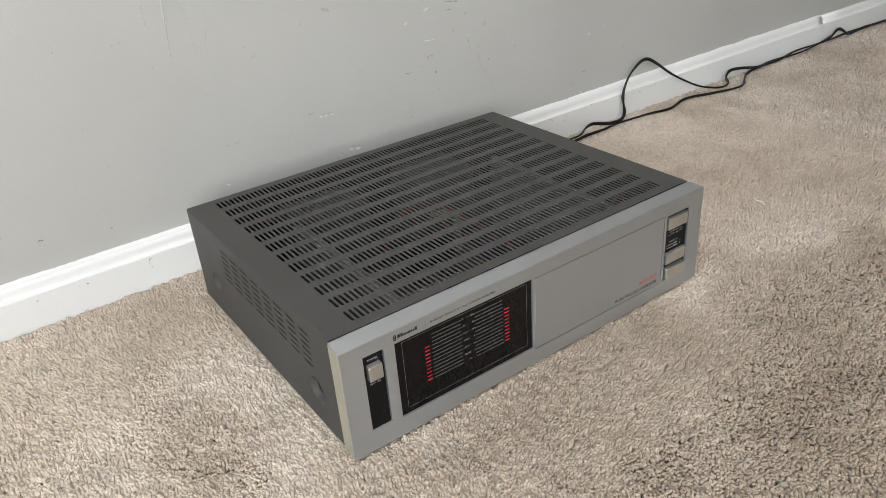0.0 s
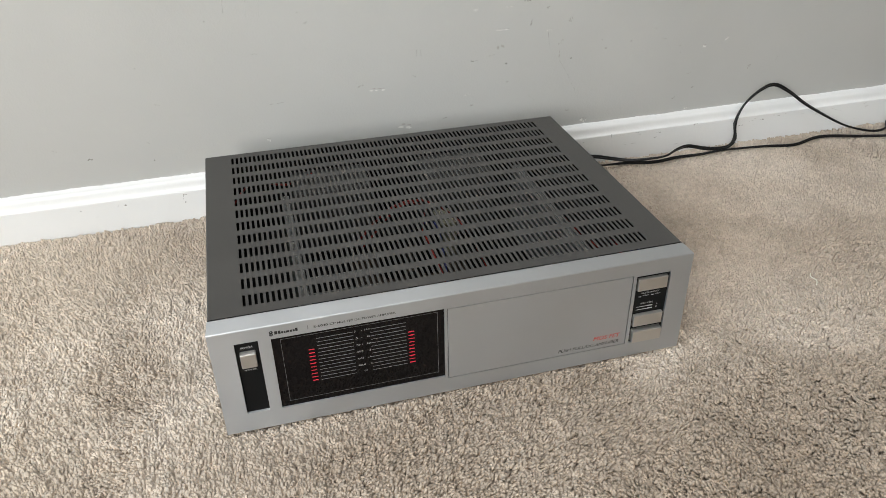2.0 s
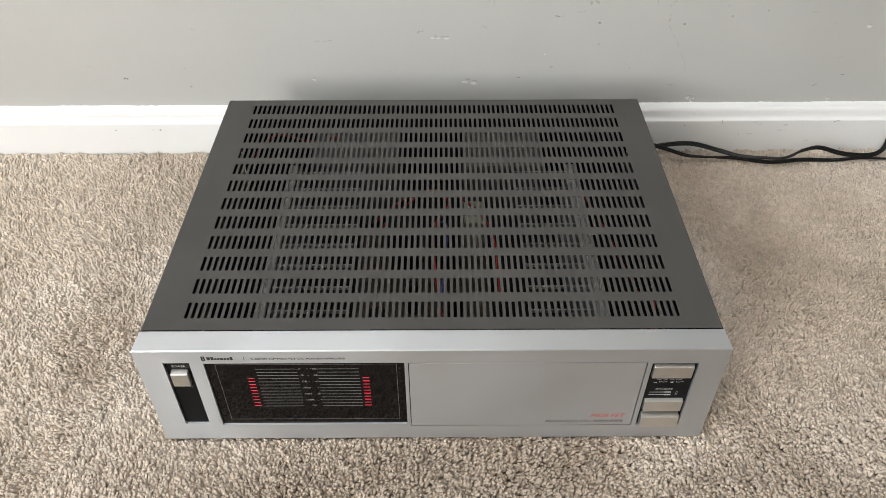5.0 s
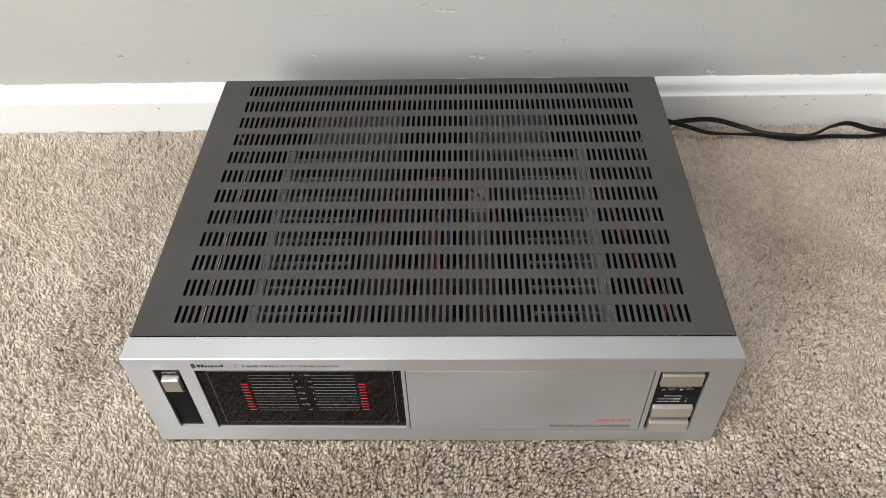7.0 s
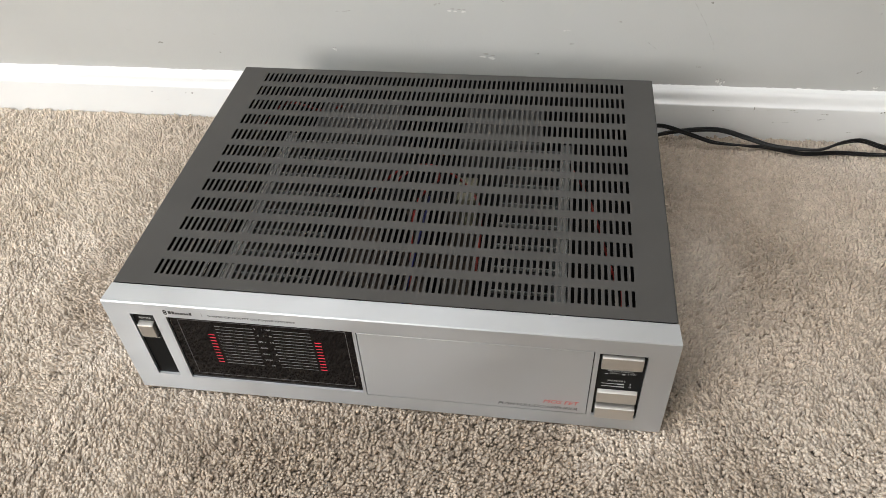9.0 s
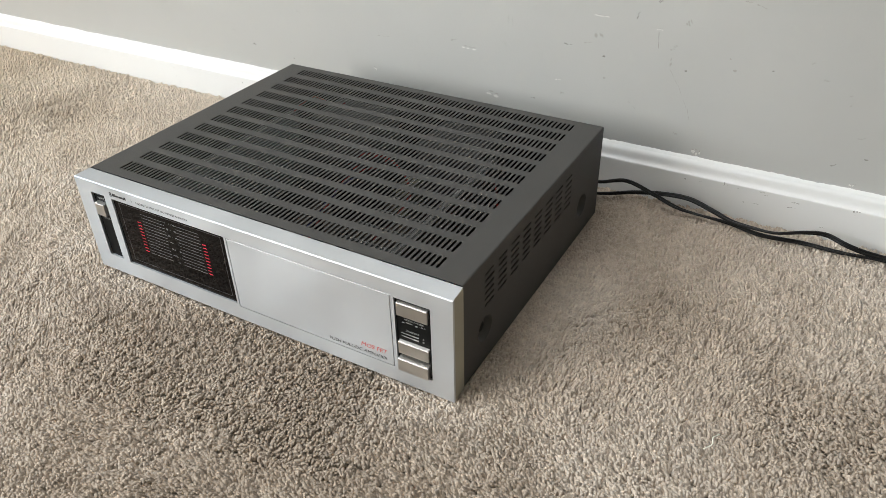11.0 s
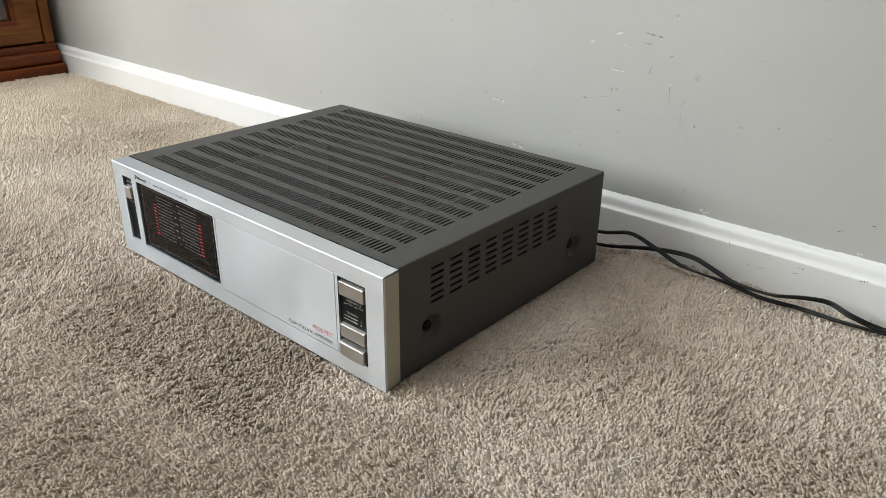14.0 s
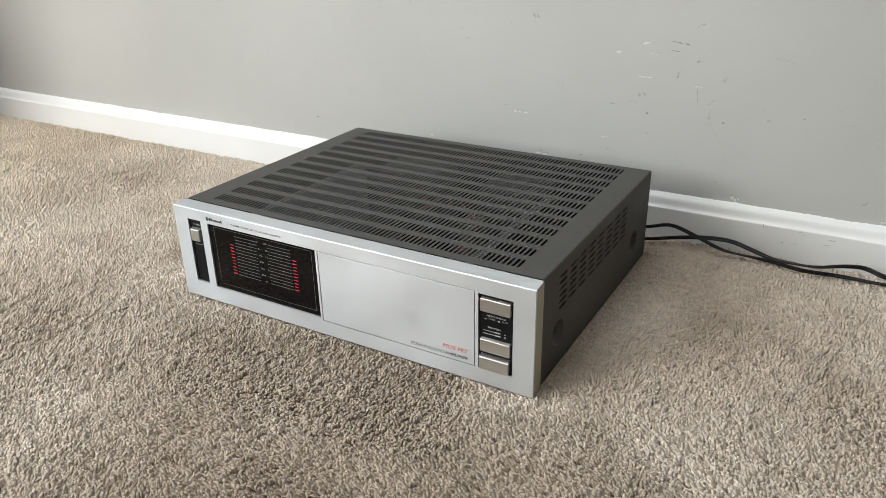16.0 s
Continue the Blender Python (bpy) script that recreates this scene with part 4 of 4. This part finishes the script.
# runs in the old paint
for x0, z0, x1, z1, r in ((-0.190, 0.345, -0.192, 0.293, 0.0009), (-0.167, 0.345, -0.172, 0.260, 0.0011), (-0.143, 0.345, -0.146, 0.254, 0.0009), (-0.126, 0.300, -0.132, 0.247, 0.0007)):
    y = NORTH + 0.72 * r
    vs, fs = tube([(x0, y, z0), (x0 - 0.0008, y, z0 * 0.7 + z1 * 0.3), (x1 + 0.0012, y, z0 * 0.3 + z1 * 0.7), (x1, y + 0.0002, z1)], r, 16, 6)
    mesh_ob("paint_run", vs, fs, WALL, wall_back, smooth=True)
FACE = NORTH - 0.0152
for i, (x, z, l, w, a) in enumerate(((-0.3845, 0.035, 0.0030, 0.0030, 0), (-0.3305, 0.035, 0.0028, 0.0026, 0), (0.346, 0.0415, 0.005, 0.0016, 85), (0.388, 0.041, 0.007, 0.0012, 0),
                                     (0.484, 0.0425, 0.007, 0.0024, 4), (0.302, 0.037, 0.002, 0.0016, 0), (0.420, 0.030, 0.010, 0.0012, 12), (0.560, 0.030, 0.022, 0.0012, 6),
                                     (0.600, 0.036, 0.006, 0.002, 0), (0.700, 0.033, 0.009, 0.0012, 10), (-0.258, 0.028, 0.003, 0.003, 0), (-0.259, 0.036, 0.008, 0.0012, 80), (-0.256, 0.0385, 0.004, 0.002, 20), (0.370, 0.024, 0.002, 0.0018, 0))):
    blotch("scuff_mark", x, z, l, w, a, SCUFF, FACE, board_long, i + 300)

rnd = random.Random(41)
for i in range(46):
    x = rnd.choice((rnd.uniform(0.27, 0.80), rnd.uniform(0.27, 0.80), rnd.uniform(-0.60, -0.24)))
    z = rnd.choice((rnd.uniform(0.012, 0.039), rnd.uniform(0.034, 0.040)))
    blotch("scuff_mark", x, z, rnd.uniform(0.002, 0.009), rnd.uniform(0.0006, 0.0014), rnd.uniform(-6, 14), rnd.choice((SCUFF_SOFT, SCUFF_SOFT, CHIP)), FACE + 0.0003, board_long, i + 400)

vs, fs = tube([(0.418, 0.045, 0.0075), (0.423, 0.052, 0.0085), (0.422, 0.060, 0.008), (0.426, 0.066, 0.0078)], 0.0006, 6, 5)
tagged(mesh_ob("loose_thread", vs, fs, THREAD, smooth=True), "short pale loose thread lying on the carpet", "thread")
